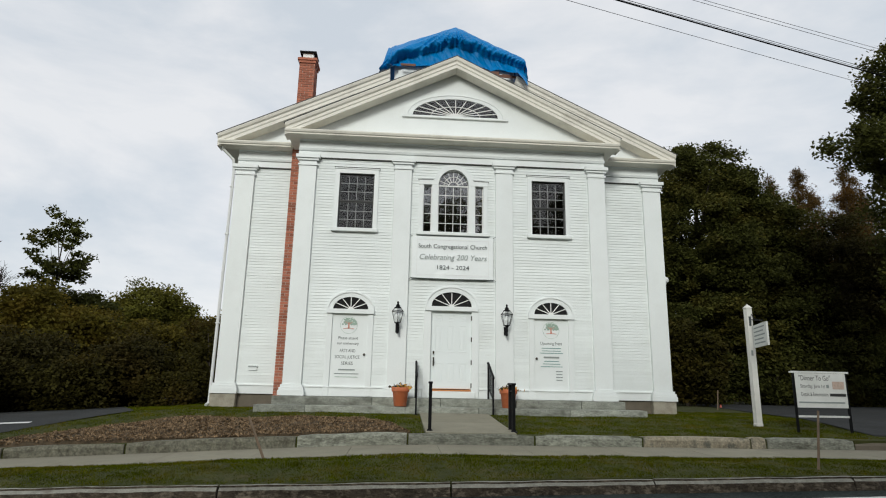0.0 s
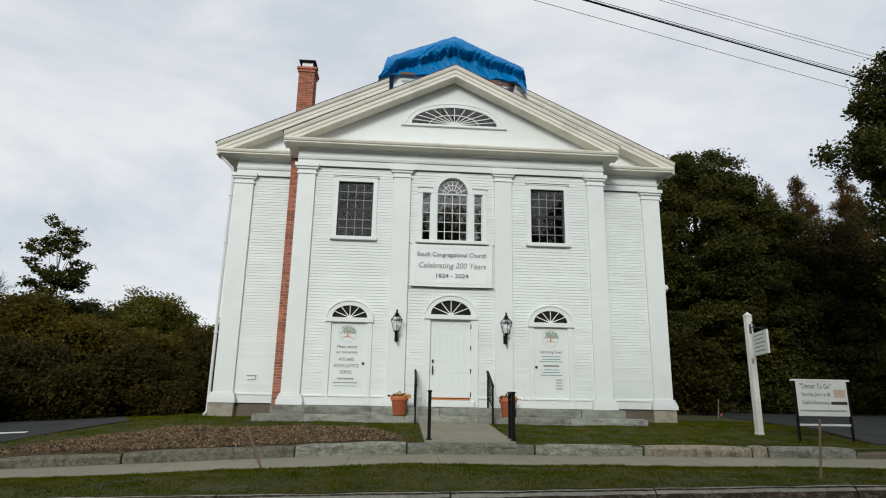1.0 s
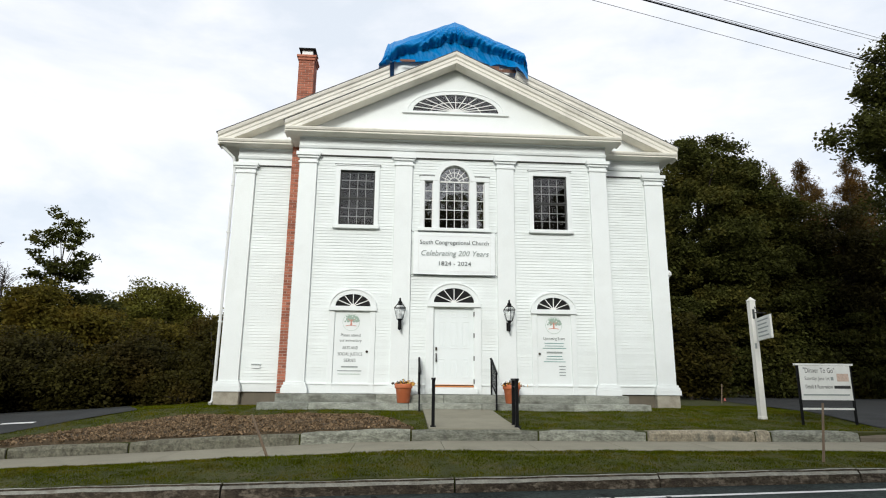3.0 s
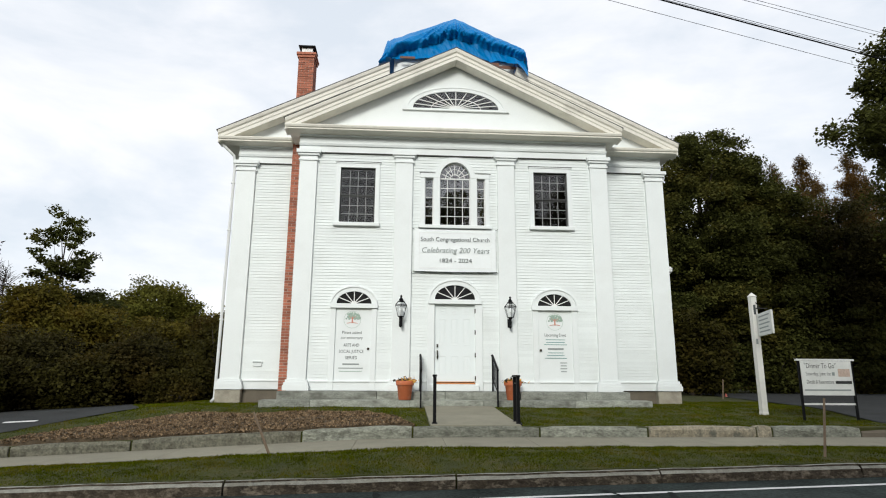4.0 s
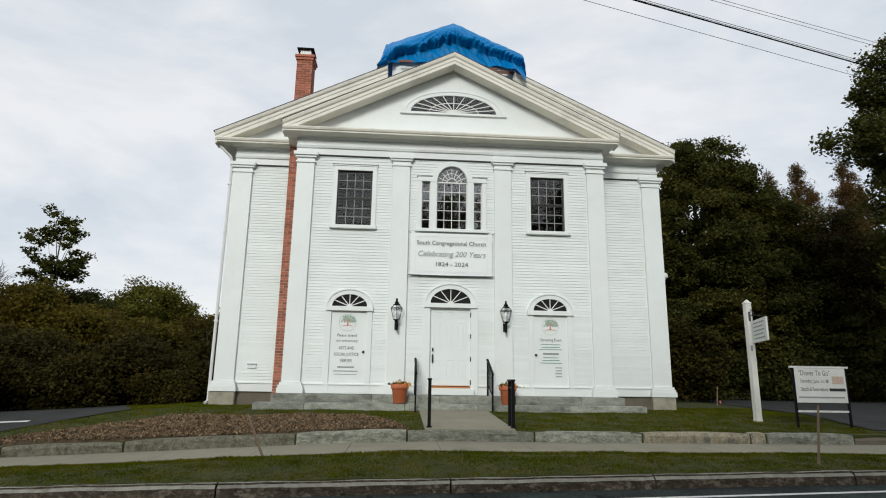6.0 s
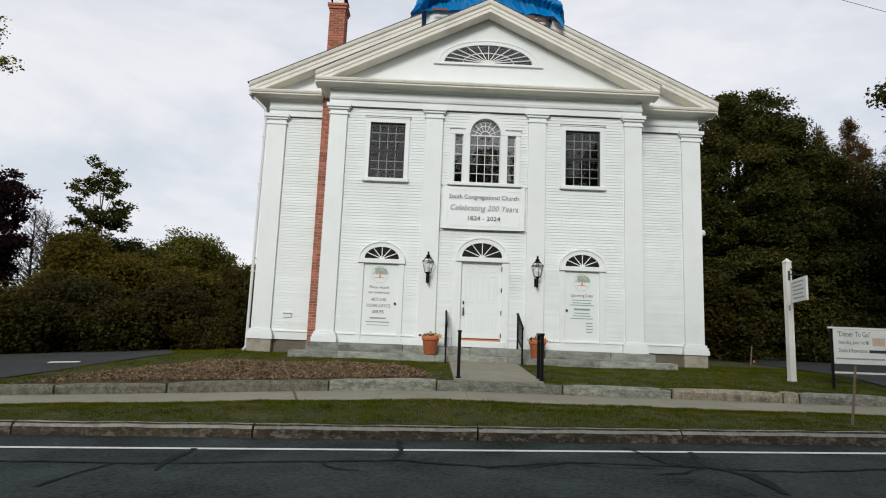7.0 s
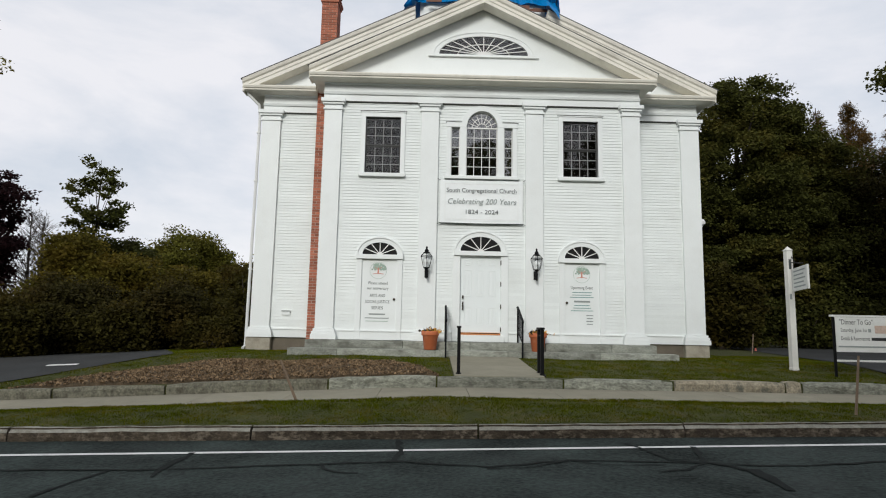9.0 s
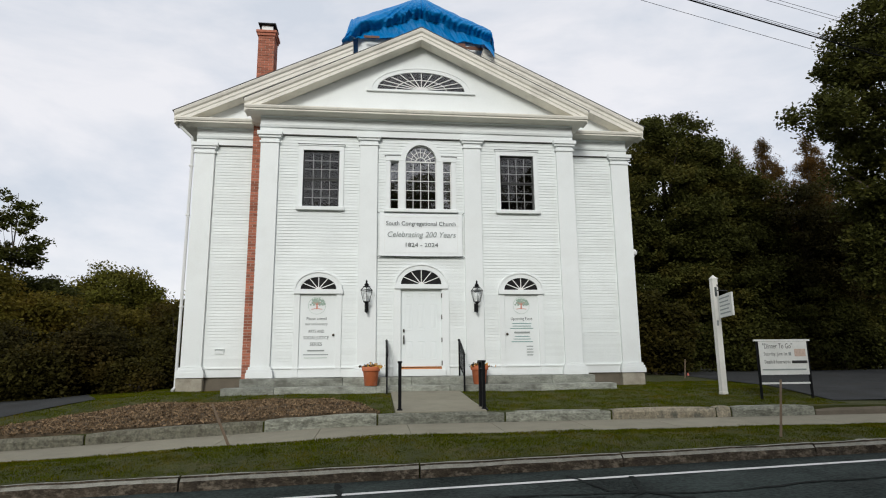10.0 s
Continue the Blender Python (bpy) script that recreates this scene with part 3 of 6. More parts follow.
# roofs
for s in (-1, 1):
    bm = bmesh.new()
    prism(bm, [(s * 6.78, 8.354), (s * 6.78, 8.376), (s * 1.92, 10.708), (s * 1.92, 10.688)], YM - 0.49, 19.6)
    cpart("roof", bm, M_ROOF, "weathered grey shingle roof slope")
    bm = bmesh.new()
    prism(bm, [(s * 6.78, 8.354), (s * 6.78, 8.376), (0, 11.634), (0, 11.612)], 19.601, 31.6)
    cpart("roof", bm, M_ROOF, "weathered grey shingle roof slope")
    bm = bmesh.new()
    prism(bm, [(s * 4.69, 8.35), (s * 4.69, 8.368), (0, 10.664), (0, 10.646)], YP - 0.49, YM + 0.3)
    cpart("portico_roof", bm, M_ROOF)

# pilasters
def pilaster(x0, x1, yf, ztop=7.60, side=0.0):
    """A flat pilaster with moulded base and cap."""
    d = 0.09
    shaft = cpart("pilaster", boxes((x0, x1, yf - d, yf + side, 1.44, 7.30)), M_TRIM, bevel=0.006)
    cap = bmesh.new()
    box(cap, x0 - 0.03, x1 + 0.03, yf - d - 0.03, yf + side, 7.30, 7.35)
    box(cap, x0 - 0.002, x1 + 0.002, yf - d - 0.002, yf + side, 7.352, 7.44)
    box(cap, x0 - 0.05, x1 + 0.05, yf - d - 0.05, yf + side, 7.442, 7.50)
    box(cap, x0 - 0.09, x1 + 0.09, yf - d - 0.09, yf + side, 7.502, 7.60)
    part("capital", cap, M_TRIM, shaft)
    base = bmesh.new()
    box(base, x0 - 0.09, x1 + 0.09, yf - d - 0.09, yf + side, 1.17, 1.30)
    box(base, x0 - 0.07, x1 + 0.07, yf - d - 0.07, yf + side, 1.302, 1.37)
    box(base, x0 - 0.04, x1 + 0.04, yf - d - 0.04, yf + side, 1.372, 1.44)
    part("pilaster_base", base, M_TRIM, shaft)
    return shaft


for xa, xb in ((-4.26, -3.79), (-1.65, -1.17), (1.17, 1.65), (3.80, 4.28)):
    pilaster(xa, xb, YP)
pilaster(-6.23, -5.70, YM, side=0.3)
pilaster(5.80, 6.34, YM, side=0.3)
# skirt boards between pilasters
for xa, xb, yf in ((-3.79, -1.65, YP), (-1.17, -0.74, YP), (0.74, 1.17, YP), (1.65, 3.80, YP), (-5.70, -4.66, YM), (4.3, 5.80, YM)):
    cpart("skirt_board", boxes((xa, xb, yf - 0.035, yf, 1.172, 1.38), (xa, xb, yf - 0.06, yf, 1.382, 1.41)), M_TRIM)

# shadow line where the boarding meets the architrave, put in as dark strips
M_DARKLINE = material("dark_line_grey", (0.06, 0.058, 0.052), 0.6, 0.2, 6, 50, 0.1)
for xa, xb, yf in ((-3.79, -1.65, YP), (-1.17, 1.17, YP), (1.65, 3.80, YP), (-5.70, -4.66, YM), (4.30, 5.80, YM)):
    cpart("dark_line", boxes((xa, xb, yf - 0.066, yf + 0.01, 7.535, 7.557)), M_DARKLINE, "thin dark strip coloured as the shadow line under the architrave")

# clapboards, board by board, cut round the openings
EXPO = 0.080
clap_cache = {}


def clapboard(xa, xb, z, yf, parent):
    w = round(xb - xa, 3)
    if w < 0.03:
        return
    if w not in clap_cache:
        vs = [(0, 0, 0), (w, 0, 0), (w, -0.020, 0), (0, -0.020, 0), (0, 0, EXPO + 0.01), (w, 0, EXPO + 0.01), (w, -0.006, EXPO + 0.01), (0, -0.006, EXPO + 0.01)]
        me = bpy.data.meshes.new("clapboard")
        me.from_pydata(vs, [], [(0, 1, 2, 3), (3, 2, 6, 7), (4, 7, 6, 5), (0, 3, 7, 4), (1, 5, 6, 2)])
        me.materials.append(M_CLAP)
        clap_cache[w] = me
    ob = new("clapboard", clap_cache[w])
    ob.location = (xa, yf, z)
    ob.parent = parent


def blocked(z0, z1):
    """Stretches of x taken by openings and their casings at a board's height."""
    out = []
    for x0, x1, a, b in WIN:
        if z1 > a - 0.1 and z0 < b + 0.13:
            out.append((x0 - 0.06, x1 + 0.06))
    if z1 > 5.5 and z0 < 7.03:
        out.append((-0.88, 0.88))
    elif 7.03 <= z0 < 7.45:
        h = 0.50 * math.sqrt(max(0, 1 - ((z0 - 6.9) / 0.56) ** 2))
        out.append((-h, h))
    for cx, r in FANS:
        zs = 3.50 if cx == 0 else 3.36
        if z0 < zs:
            out.append((cx - r - 0.08, cx + r + 0.08))
        elif z0 < zs + 0.5:
            h = (r + 0.05) * math.sqrt(max(0, 1 - ((z0 - zs) / 0.47) ** 2))
            if h > 0.03:
                out.append((cx - h, cx + h))
    return sorted(out)


for xa, xb in ((-3.79, -1.65), (-1.17, 1.17), (1.65, 3.80)):
    z = 1.41
    while z < 7.52:
        x = xa
        for a, b in blocked(z, z + EXPO):
            if b <= xa or a >= xb:
                continue
            if a > x:
                clapboard(x, min(a, xb), z, YP, wall_p)
            x = max(x, b)
        if x < xb:
            clapboard(x, xb, z, YP, wall_p)
        z += EXPO
for xa, xb in ((-5.70, -4.66), (4.30, 5.80)):
    z = 1.41
    while z < 7.52:
        clapboard(xa, xb, z, YM, wall_m)
        z += EXPO


# windows
def pane(x0, x1, z0, z1, y, parent, glass=M_GLASS):
    ob = part("pane", boxes((x0, x1, y, y + 0.006, z0, z1)), glass, parent)
    ob.visible_shadow = False
    return ob


def sub(name, bm, mat, parent, label="", bevel=0.0):
    return part(name, bm, mat, parent, label, bevel)


def sash_window(x0, x1, z0, z1):
    bm = boxes((x0 - 0.12, x0, YP - 0.05, YP + 0.05, z0, z1 + 0.12), (x1, x1 + 0.12, YP - 0.05, YP + 0.05, z0, z1 + 0.12),
               (x0, x1, YP - 0.05, YP + 0.05, z1, z1 + 0.12), (x0 - 0.14, x1 + 0.14, YP - 0.07, YP + 0.02, z1 + 0.122, z1 + 0.15))
    win = cpart("window", bm, M_TRIM, "tall dark double-hung sash window with white casing")
    # thin strip of the same dark grey along the head casing's top
    part("dark_line", boxes((x0 - 0.15, x1 + 0.15, YP - 0.078, YP + 0.02, z1 + 0.152, z1 + 0.163)), M_DARKLINE, win)
    sub("sill", boxes((x0 - 0.15, x1 + 0.15, YP - 0.11, YP + 0.08, z0 - 0.10, z0 - 0.002)), M_TRIM, win, bevel=0.008)
    mid = (z0 + z1) / 2
    f = 0.035
    for za, zb, yo in ((mid, z1, 0.0), (z0, mid, 0.035)):
        y0 = YP + 0.03 + yo
        bm = boxes((x0, x0 + f, y0, y0 + 0.035, za, zb), (x1 - f, x1, y0, y0 + 0.035, za, zb), (x0 + f, x1 - f, y0, y0 + 0.035, za, za + f), (x0 + f, x1 - f, y0, y0 + 0.035, zb - f, zb))
        sub("sash", bm, M_SASH, win, "dark painted sash")
        w, h = (x1 - x0 - 2 * f) / 4, (zb - za - 2 * f) / 3
        bm = bmesh.new()
        for i in range(1, 4):
            xm = x0 + f + i * w
            box(bm, xm - 0.007, xm + 0.007, y0 + 0.006, y0 + 0.03, za + f, zb - f)
        for j in range(1, 3):
            zm = za + f + j * h
            box(bm, x0 + f, x1 - f, y0 + 0.008, y0 + 0.028, zm - 0.007, zm + 0.007)
        sub("muntins", bm, M_MUNTD, win)
        for i in range(4):
            for j in range(3):
                pane(x0 + f + i * w, x0 + f + (i + 1) * w, za + f + j * h, za + f + (j + 1) * h, y0 + 0.014, win)


for w in WIN:
    sash_window(*w)

# arched three-part window over the banner
bm = boxes((-0.95, -0.83, YP - 0.06, YP + 0.06, 5.55, 6.90), (0.83, 0.95, YP - 0.06, YP + 0.06, 5.55, 6.90),
           (-0.60, -0.42, YP - 0.07, YP + 0.06, 5.55, 6.90), (0.42, 0.60, YP - 0.07, YP + 0.06, 5.55, 6.90),
           (-0.96, -0.545, YP - 0.075, YP + 0.06, 6.902, 7.03), (0.545, 0.96, YP - 0.075, YP + 0.06, 6.902, 7.03))
band(bm, arc(0, 6.90, 0.56, 0.60, 24), arc(0, 6.90, 0.42, 0.46, 24), YP - 0.08, YP + 0.06)
pal = cpart("window", bm, M_TRIM, "white arched three-part window with a fanlight over it")
# thin dark strip on top of each side lintel
for xa, xb in ((-0.98, -0.55), (0.55, 0.98)):
    part("dark_line", boxes((xa, xb, YP - 0.085, YP + 0.02, 7.032, 7.043)), M_DARKLINE, pal)
sub("sill", boxes((-1.0, 1.0, YP - 0.12, YP + 0.08, 5.46, 5.548)), M_TRIM, pal, bevel=0.008)
bm = bmesh.new()
yg = YP + 0.03
for x0, x1, nc in ((-0.83, -0.60, 1), (-0.42, 0.42, 4), (0.60, 0.83, 1)):
    for i in range(1, nc):
        xm = x0 + (x1 - x0) * i / nc
        box(bm, xm - 0.008, xm + 0.008, yg, yg + 0.025, 5.55, 6.90)
    for j in range(1, 5):
        zm = 5.56 + 1.34 * j / 5
        box(bm, x0, x1, yg + 0.002, yg + 0.023, zm - 0.008, zm + 0.008)
    for xm in (x0, x1):
        box(bm, xm - 0.02, xm + 0.02, yg - 0.01, yg + 0.03, 5.55, 6.90)
    for j in range(5):
        for i in range(nc):
            pane(x0 + (x1 - x0) * i / nc, x0 + (x1 - x0) * (i + 1) / nc, 5.56 + 1.34 * j / 5, 5.56 + 1.34 * (j + 1) / 5, yg + 0.010, pal, M_ARCHGLASS)
box(bm, -0.42, 0.42, yg - 0.01, yg + 0.03, 6.885, 6.92)
for a in range(22, 180, 23):
    c, s_ = math.cos(radians(a)), math.sin(radians(a))
    bar(bm, (0.13 * c, 6.9 + 0.13 * s_), (0.43 * c, 6.9 + 0.47 * s_), 0.016, yg, yg + 0.02)
band(bm, arc(0, 6.9, 0.145, 0.145, 14), arc(0, 6.9, 0.125, 0.125, 14), yg, yg + 0.02)
band(bm, arc(0, 6.9, 0.275, 0.29, 18), arc(0, 6.9, 0.26, 0.275, 18), yg + 0.001, yg + 0.02)
sub("muntins", bm, M_MUNT, pal)
bm = bmesh.new()
prism(bm, arc(0, 6.9, 0.43, 0.47, 24), yg + 0.010, yg + 0.016)
sub("fanlight_pane", bm, M_ARCHGLASS, pal).visible_shadow = False


def fanlight(cx, r, zs, rise, out_r, out_rise, zbase, y=None, rays=6):
    """A half-round fanlight with a moulded arch."""
    y = YP if y is None else y
    bm = bmesh.new()
    band(bm, arc(cx, zs, out_r, out_rise, 28), arc(cx, zs, r, rise, 28), y - 0.07, y + 0.0)
    band(bm, arc(cx, zs, out_r + 0.035, out_rise + 0.035, 28), arc(cx, zs, out_r + 0.001, out_rise + 0.001, 28), y - 0.095, y + 0.0)
    box(bm, cx - out_r - 0.05, cx + out_r + 0.05, y - 0.10, y + 0.0, zbase, zs - 0.001)
    fan = cpart("fanlight", bm, M_TRIM, "white arched fanlight with radiating bars")
    bm = bmesh.new()
    prism(bm, arc(cx, zs + 0.002, r + 0.01, rise + 0.01, 28), y - 0.032, y - 0.026)
    sub("pane", bm, M_GLASS, fan).visible_shadow = False
    # near-black sheet in place of the unlit room behind the fan
    bm = bmesh.new()
    prism(bm, arc(cx, zs + 0.002, r + 0.005, rise + 0.005, 28), y - 0.022, y - 0.003)
    sub("unlit_room_backing", bm, M_ROOM, fan)
    bm = bmesh.new()
    for k in range(1, rays):
        a = math.pi * k / rays
        bar(bm, (cx + 0.05 * math.cos(a), zs + 0.04 * math.sin(a)), (cx + r * math.cos(a), zs + rise * math.sin(a)), 0.022, y - 0.05, y - 0.034)
    prism(bm, arc(cx, zs, 0.075, 0.06, 10), y - 0.055, y - 0.036)
    sub("muntins", bm, M_MUNT, fan)
    return fan


fanlight(-2.65, 0.455, 3.385, 0.32, 0.57, 0.43, 3.27)
fanlight(2.67, 0.455, 3.385, 0.32, 0.57, 0.43, 3.27)
fanlight(0.0, 0.535, 3.525, 0.385, 0.655, 0.50, 3.41)

# pediment lunette
bm = bmesh.new()
LZ = 8.985
yt = YP + 0.03
band(bm, arc(0.02, LZ, 1.36, 0.64, 36), arc(0.02, LZ, 1.225, 0.54, 36), yt - 0.06, yt)
band(bm, arc(0.02, LZ, 1.395, 0.67, 36), arc(0.02, LZ, 1.361, 0.641, 36), yt - 0.075, yt)
box(bm, -1.50, 1.54, yt - 0.07, yt, 8.925, LZ - 0.001)
lun = cpart("lunette", bm, M_TRIM, "wide half-round pediment window with fan bars")
bm = bmesh.new()
prism(bm, arc(0.02, LZ, 1.235, 0.55, 36), yt - 0.032, yt - 0.026)
sub("pane", bm, M_GLASS, lun).visible_shadow = False
# near-black sheet standing for the dark space behind the lunette
bm = bmesh.new()
prism(bm, arc(0.02, LZ, 1.23, 0.545, 36), yt - 0.022, yt - 0.003)
sub("unlit_room_backing", bm, M_ROOM, lun)
bm = bmesh.new()
for k in range(1, 12):
    a = math.pi * k / 12
    c, s_ = math.cos(a), math.sin(a)
    bar(bm, (0.02 + 0.14 * c, LZ + 0.08 * s_), (0.02 + 1.225 * c, LZ + 0.54 * s_), 0.022, yt - 0.05, yt - 0.034)
for q in (0.60,):
    band(bm, arc(0.02, LZ, 1.18 * q + 0.01, 0.51 * q + 0.01, 24), arc(0.02, LZ, 1.18 * q - 0.01, 0.51 * q - 0.01, 24), yt - 0.049, yt - 0.034)
prism(bm, arc(0.02, LZ, 0.17, 0.10, 12), yt - 0.055, yt - 0.036)
sub("muntins", bm, M_MUNT, lun)


# doors
def casing(cx, hw, ow, z0, z1, name="door_casing"):
    return cpart(name, boxes((cx - ow, cx - hw, YP - 0.05, YP + 0.1, z0, z1), (cx + hw, cx + ow, YP - 0.05, YP + 0.1, z0, z1)), M_TRIM, bevel=0.004)


def panel_door(cx, hw, z0, z1, rows, cols, y, label):
    """A door leaf with raised panels."""
    leaf = cpart("door", boxes((cx - hw, cx + hw, y, y + 0.045, z0, z1)), M_DOOR, label)
    w = (2 * hw - 0.11 * (cols + 1)) / cols
    for za, zb in rows:
        for i in range(cols):
            xa = cx - hw + 0.11 + i * (w + 0.11)
            bm = bmesh.new()
            rings = []
            for inset, dy in ((0.0, 0.0), (0.0, -0.007), (0.014, -0.007), (0.018, -0.001), (0.05, -0.001), (0.075, -0.005)):
                rings.append([bm.verts.new(q) for q in ((xa + inset, y + dy, za + inset), (xa + w - inset, y + dy, za + inset), (xa + w - inset, y + dy, zb - inset), (xa + inset, y + dy, zb - inset))])
            for p, q in zip(rings, rings[1:]):
                for k in range(4):
                    bm.faces.new((p[k], p[(k + 1) % 4], q[(k + 1) % 4], q[k]))
            bm.faces.new(rings[-1])
            sub("door_panel", bm, M_DOOR, leaf)
    return leaf


casing(0, 0.535, 0.73, 1.172, 3.409)
leaf = panel_door(0.0, 0.53, 1.395, 3.38, [(1.58, 2.06), (2.34, 3.03), (3.15, 3.31)], 3, YP + 0.04, "white panelled church door, closed")
sub("kick_strip", boxes((-0.53, 0.53, YP + 0.0, YP + 0.036, 1.398, 1.408), (-0.53, 0.53, YP - 0.02, YP + 0.036, 1.345, 1.38)), M_THRESH, leaf, "orange weather strip")
cpart("door_sill", boxes((-0.62, 0.62, YP - 0.14, YP + 0.08, 1.172, 1.325)), M_TRIM, bevel=0.008)
bm = boxes((-0.475, -0.435, YP - 0.005, YP + 0.036, 2.28, 2.36), (-0.47, -0.44, YP - 0.005, YP + 0.036, 1.98, 2.20))
tube(bm, [(-0.455, YP + 0.0, 2.18), (-0.455, YP - 0.06, 2.14), (-0.455, YP - 0.06, 2.04), (-0.455, YP, 2.0)], 0.011)
sub("door_handle", bm, M_BRASS, leaf, "dark handle and lock")
for z in (1.43, 2.02, 2.61, 3.17):
    sub("hinge", boxes((0.525, 0.545, YP - 0.055, YP + 0.03, z, z + 0.12)), M_BRASS, leaf)
for cx in (-2.65, 2.67):
    casing(cx, 0.46, 0.60, 1.172, 3.269)
    lf = panel_door(cx, 0.455, 1.20, 3.25, [(1.30, 1.85), (1.98, 2.5), (2.62, 3.15)], 2, YP + 0.04, "white side door covered by a banner")
    hx = cx + (0.40 if cx < 0 else -0.40)
    bm = bmesh.new()
    lathe(bm, [(0.01, -0.03), (0.03, -0.025), (0.034, 0.0), (0.02, 0.03), (0.012, 0.06)], 0, 0, 12)
    for v in bm.verts:
        v.co = Vector((hx + v.co.x, YP - 0.015 + v.co.z, 2.22 + v.co.y))
    sub("door_knob", bm, M_BRASS, lf)

# ================= chimney =================
BL, BH, JT = 0.215, 0.065, 0.012


def chimney():
    x0, x1, y0, y1 = -4.655, -4.195, 16.30, 16.85
    core = cpart("chimney", boxes((x0 + 0.012, x1 - 0.012, y0 + 0.012, y1 - 0.012, 0.75, 10.93)), M_MORTAR, "narrow red brick chimney rising past the eave")
    meshes = {}

    def brick(xa, xb, ya, yb, z):
        k = (round(xb - xa, 3), round(yb - ya, 3))
        if k not in meshes:
            b = boxes((0, k[0], 0, k[1], 0, BH))
            me = bpy.data.meshes.new("brick")
            b.to_mesh(me)
            b.free()
            me.materials.append(M_BRICK)
            meshes[k] = me
        ob = new("brick", meshes[k])
        ob.location = (xa, ya, z)
        ob.parent = core
    rnd = random.Random(3)
    z, row = 0.80, 0
    while z + BH < 10.93:
        off = 0.0 if row % 2 == 0 else -BL / 2
        x = x0 + off
        while x < x1 - 0.01:
            a, b = max(x, x0), min(x + BL - JT, x1)
            if b - a > 0.03 and not (8.05 < z < 9.35):
                brick(a, b, y0 + rnd.choice((0, 0.002, -0.002)), y0 + 0.1, z)
            x += BL
        if z > 9.3 or z < 8.0:
            y = y0 + 0.112
            while y < y1 - 0.05:
                if z > 9.3:
                    brick(x1 - 0.1, x1, y, min(y + BL - JT, y1), z)
                y += BL
        z += BH + JT
        row += 1
    sub("corbel", boxes((x0 - 0.03, x1 + 0.03, y0 - 0.03, y1 + 0.03, 10.89, 10.97), (x0 - 0.06, x1 + 0.06, y0 - 0.06, y1 + 0.06, 10.972, 11.05)), M_BRICK, core, bevel=0.006)
    sub("flue", boxes((x0 + 0.07, x1 - 0.07, y0 + 0.07, y1 - 0.07, 11.05, 11.26)), M_PIPE, core)
    cap = bmesh.new()
    box(cap, x0 - 0.02, x1 + 0.02, y0 - 0.02, y1 + 0.02, 11.26, 11.29)
    box(cap, x0 + 0.08, x1 - 0.08, y0 + 0.08, y1 - 0.08, 11.29, 11.33)
    sub("chimney_cap", cap, M_IRON, core)


chimney()

# downspout, gutter end, vent, wall lamp at the corner
bm = bmesh.new()
tube(bm, [(-6.70, 16.22, 8.28), (-6.64, 16.27, 8.02), (-6.32, 16.36, 7.72), (-6.29, 16.40, 7.4), (-6.31, 16.40, 0.95), (-6.35, 16.28, 0.86)], 0.042, 8)
cpart("downspout", bm, M_PIPE, "white downspout on the corner pilaster")
cpart("pipe_bracket", boxes((-6.35, -6.25, 16.35, 16.45, 5.5, 5.54)), M_PIPE)
cpart("pipe_bracket", boxes((-6.35, -6.25, 16.35, 16.45, 3.0, 3.04)), M_PIPE)
cpart("pipe_bracket", boxes((-6.35, -6.25, 16.35, 16.45, 6.9, 6.94)), M_PIPE)
cpart("wall_vent", boxes((-5.40, -5.15, 16.44, 16.48, 1.86, 1.91), (-5.39, -5.16, 16.45, 16.48, 1.78, 1.858)), M_TRIM, "small dark wall vent")
cpart("vent_slot", boxes((-5.39, -5.16, 16.437, 16.441, 1.87, 1.90)), M_TEXTG)
bm = bmesh.new()
tube(bm, [(6.33, 16.9, 4.35), (6.50, 16.9, 4.4), (6.57, 16.9, 4.6)], 0.02, 6)
lathe(bm, [(0.02, 4.60), (0.08, 4.64), (0.09, 4.72), (0.05, 4.78), (0.01, 4.80)], 6.57, 16.9, 12)
cpart("flood_lamp", bm, M_PIPE, "small white flood lamp on a bent arm")

# ================= granite steps =================
def stone(name, x0, x1, y0, y1, z0, z1, mat, seed, parent=None, rough=0.012, cuts=3):
    """A rough-faced block with uneven edges."""
    bm = bmesh.new()
    bmesh.ops.create_cube(bm, size=1)
    bmesh.ops.subdivide_edges(bm, edges=bm.edges[:], cuts=cuts, use_grid_fill=True)
    off = Vector((seed * 3.1, seed * 1.7, seed * 0.9))
    for v in bm.verts:
        p = Vector((x0 + (v.co.x + 0.5) * (x1 - x0), y0 + (v.co.y + 0.5) * (y1 - y0), z0 + (v.co.z + 0.5) * (z1 - z0)))
        edge = sum(abs(abs(c) - 0.5) < 1e-4 for c in v.co)
        d = noise.noise_vector(p * 2.3 + off) * rough + noise.noise_vector(p * 9 + off) * rough * 0.5
        if edge >= 2:
            d -= Vector((v.co.x * 0.2, v.co.y, v.co.z)) * 0.018
        v.co = p + d
    ob = part(name, bm, mat, None)
    if parent is not None:
        ob.parent = parent
    return ob


steps = tagged(new("granite_steps"), "grey granite steps along the church front", "steps", kind="structure")
for i, (a, b) in enumerate(((-4.42, -1.98), (-1.97, -0.28), (-0.27, 1.62), (1.63, 3.30), (3.31, 4.45))):
    stone("step_stone", a, b, 15.06, 15.52, 0.955, 1.168, M_GRAN, i + 1, steps, 0.008)
for i, (a, b) in enumerate(((-4.75, -3.55), (-3.54, -1.16), (-1.15, 0.62), (0.63, 2.9), (2.91, 4.85))):
    stone("step_stone", a, b, 14.66, 15.15, 0.60, 0.970, M_GRAN, i + 11, steps, 0.008)

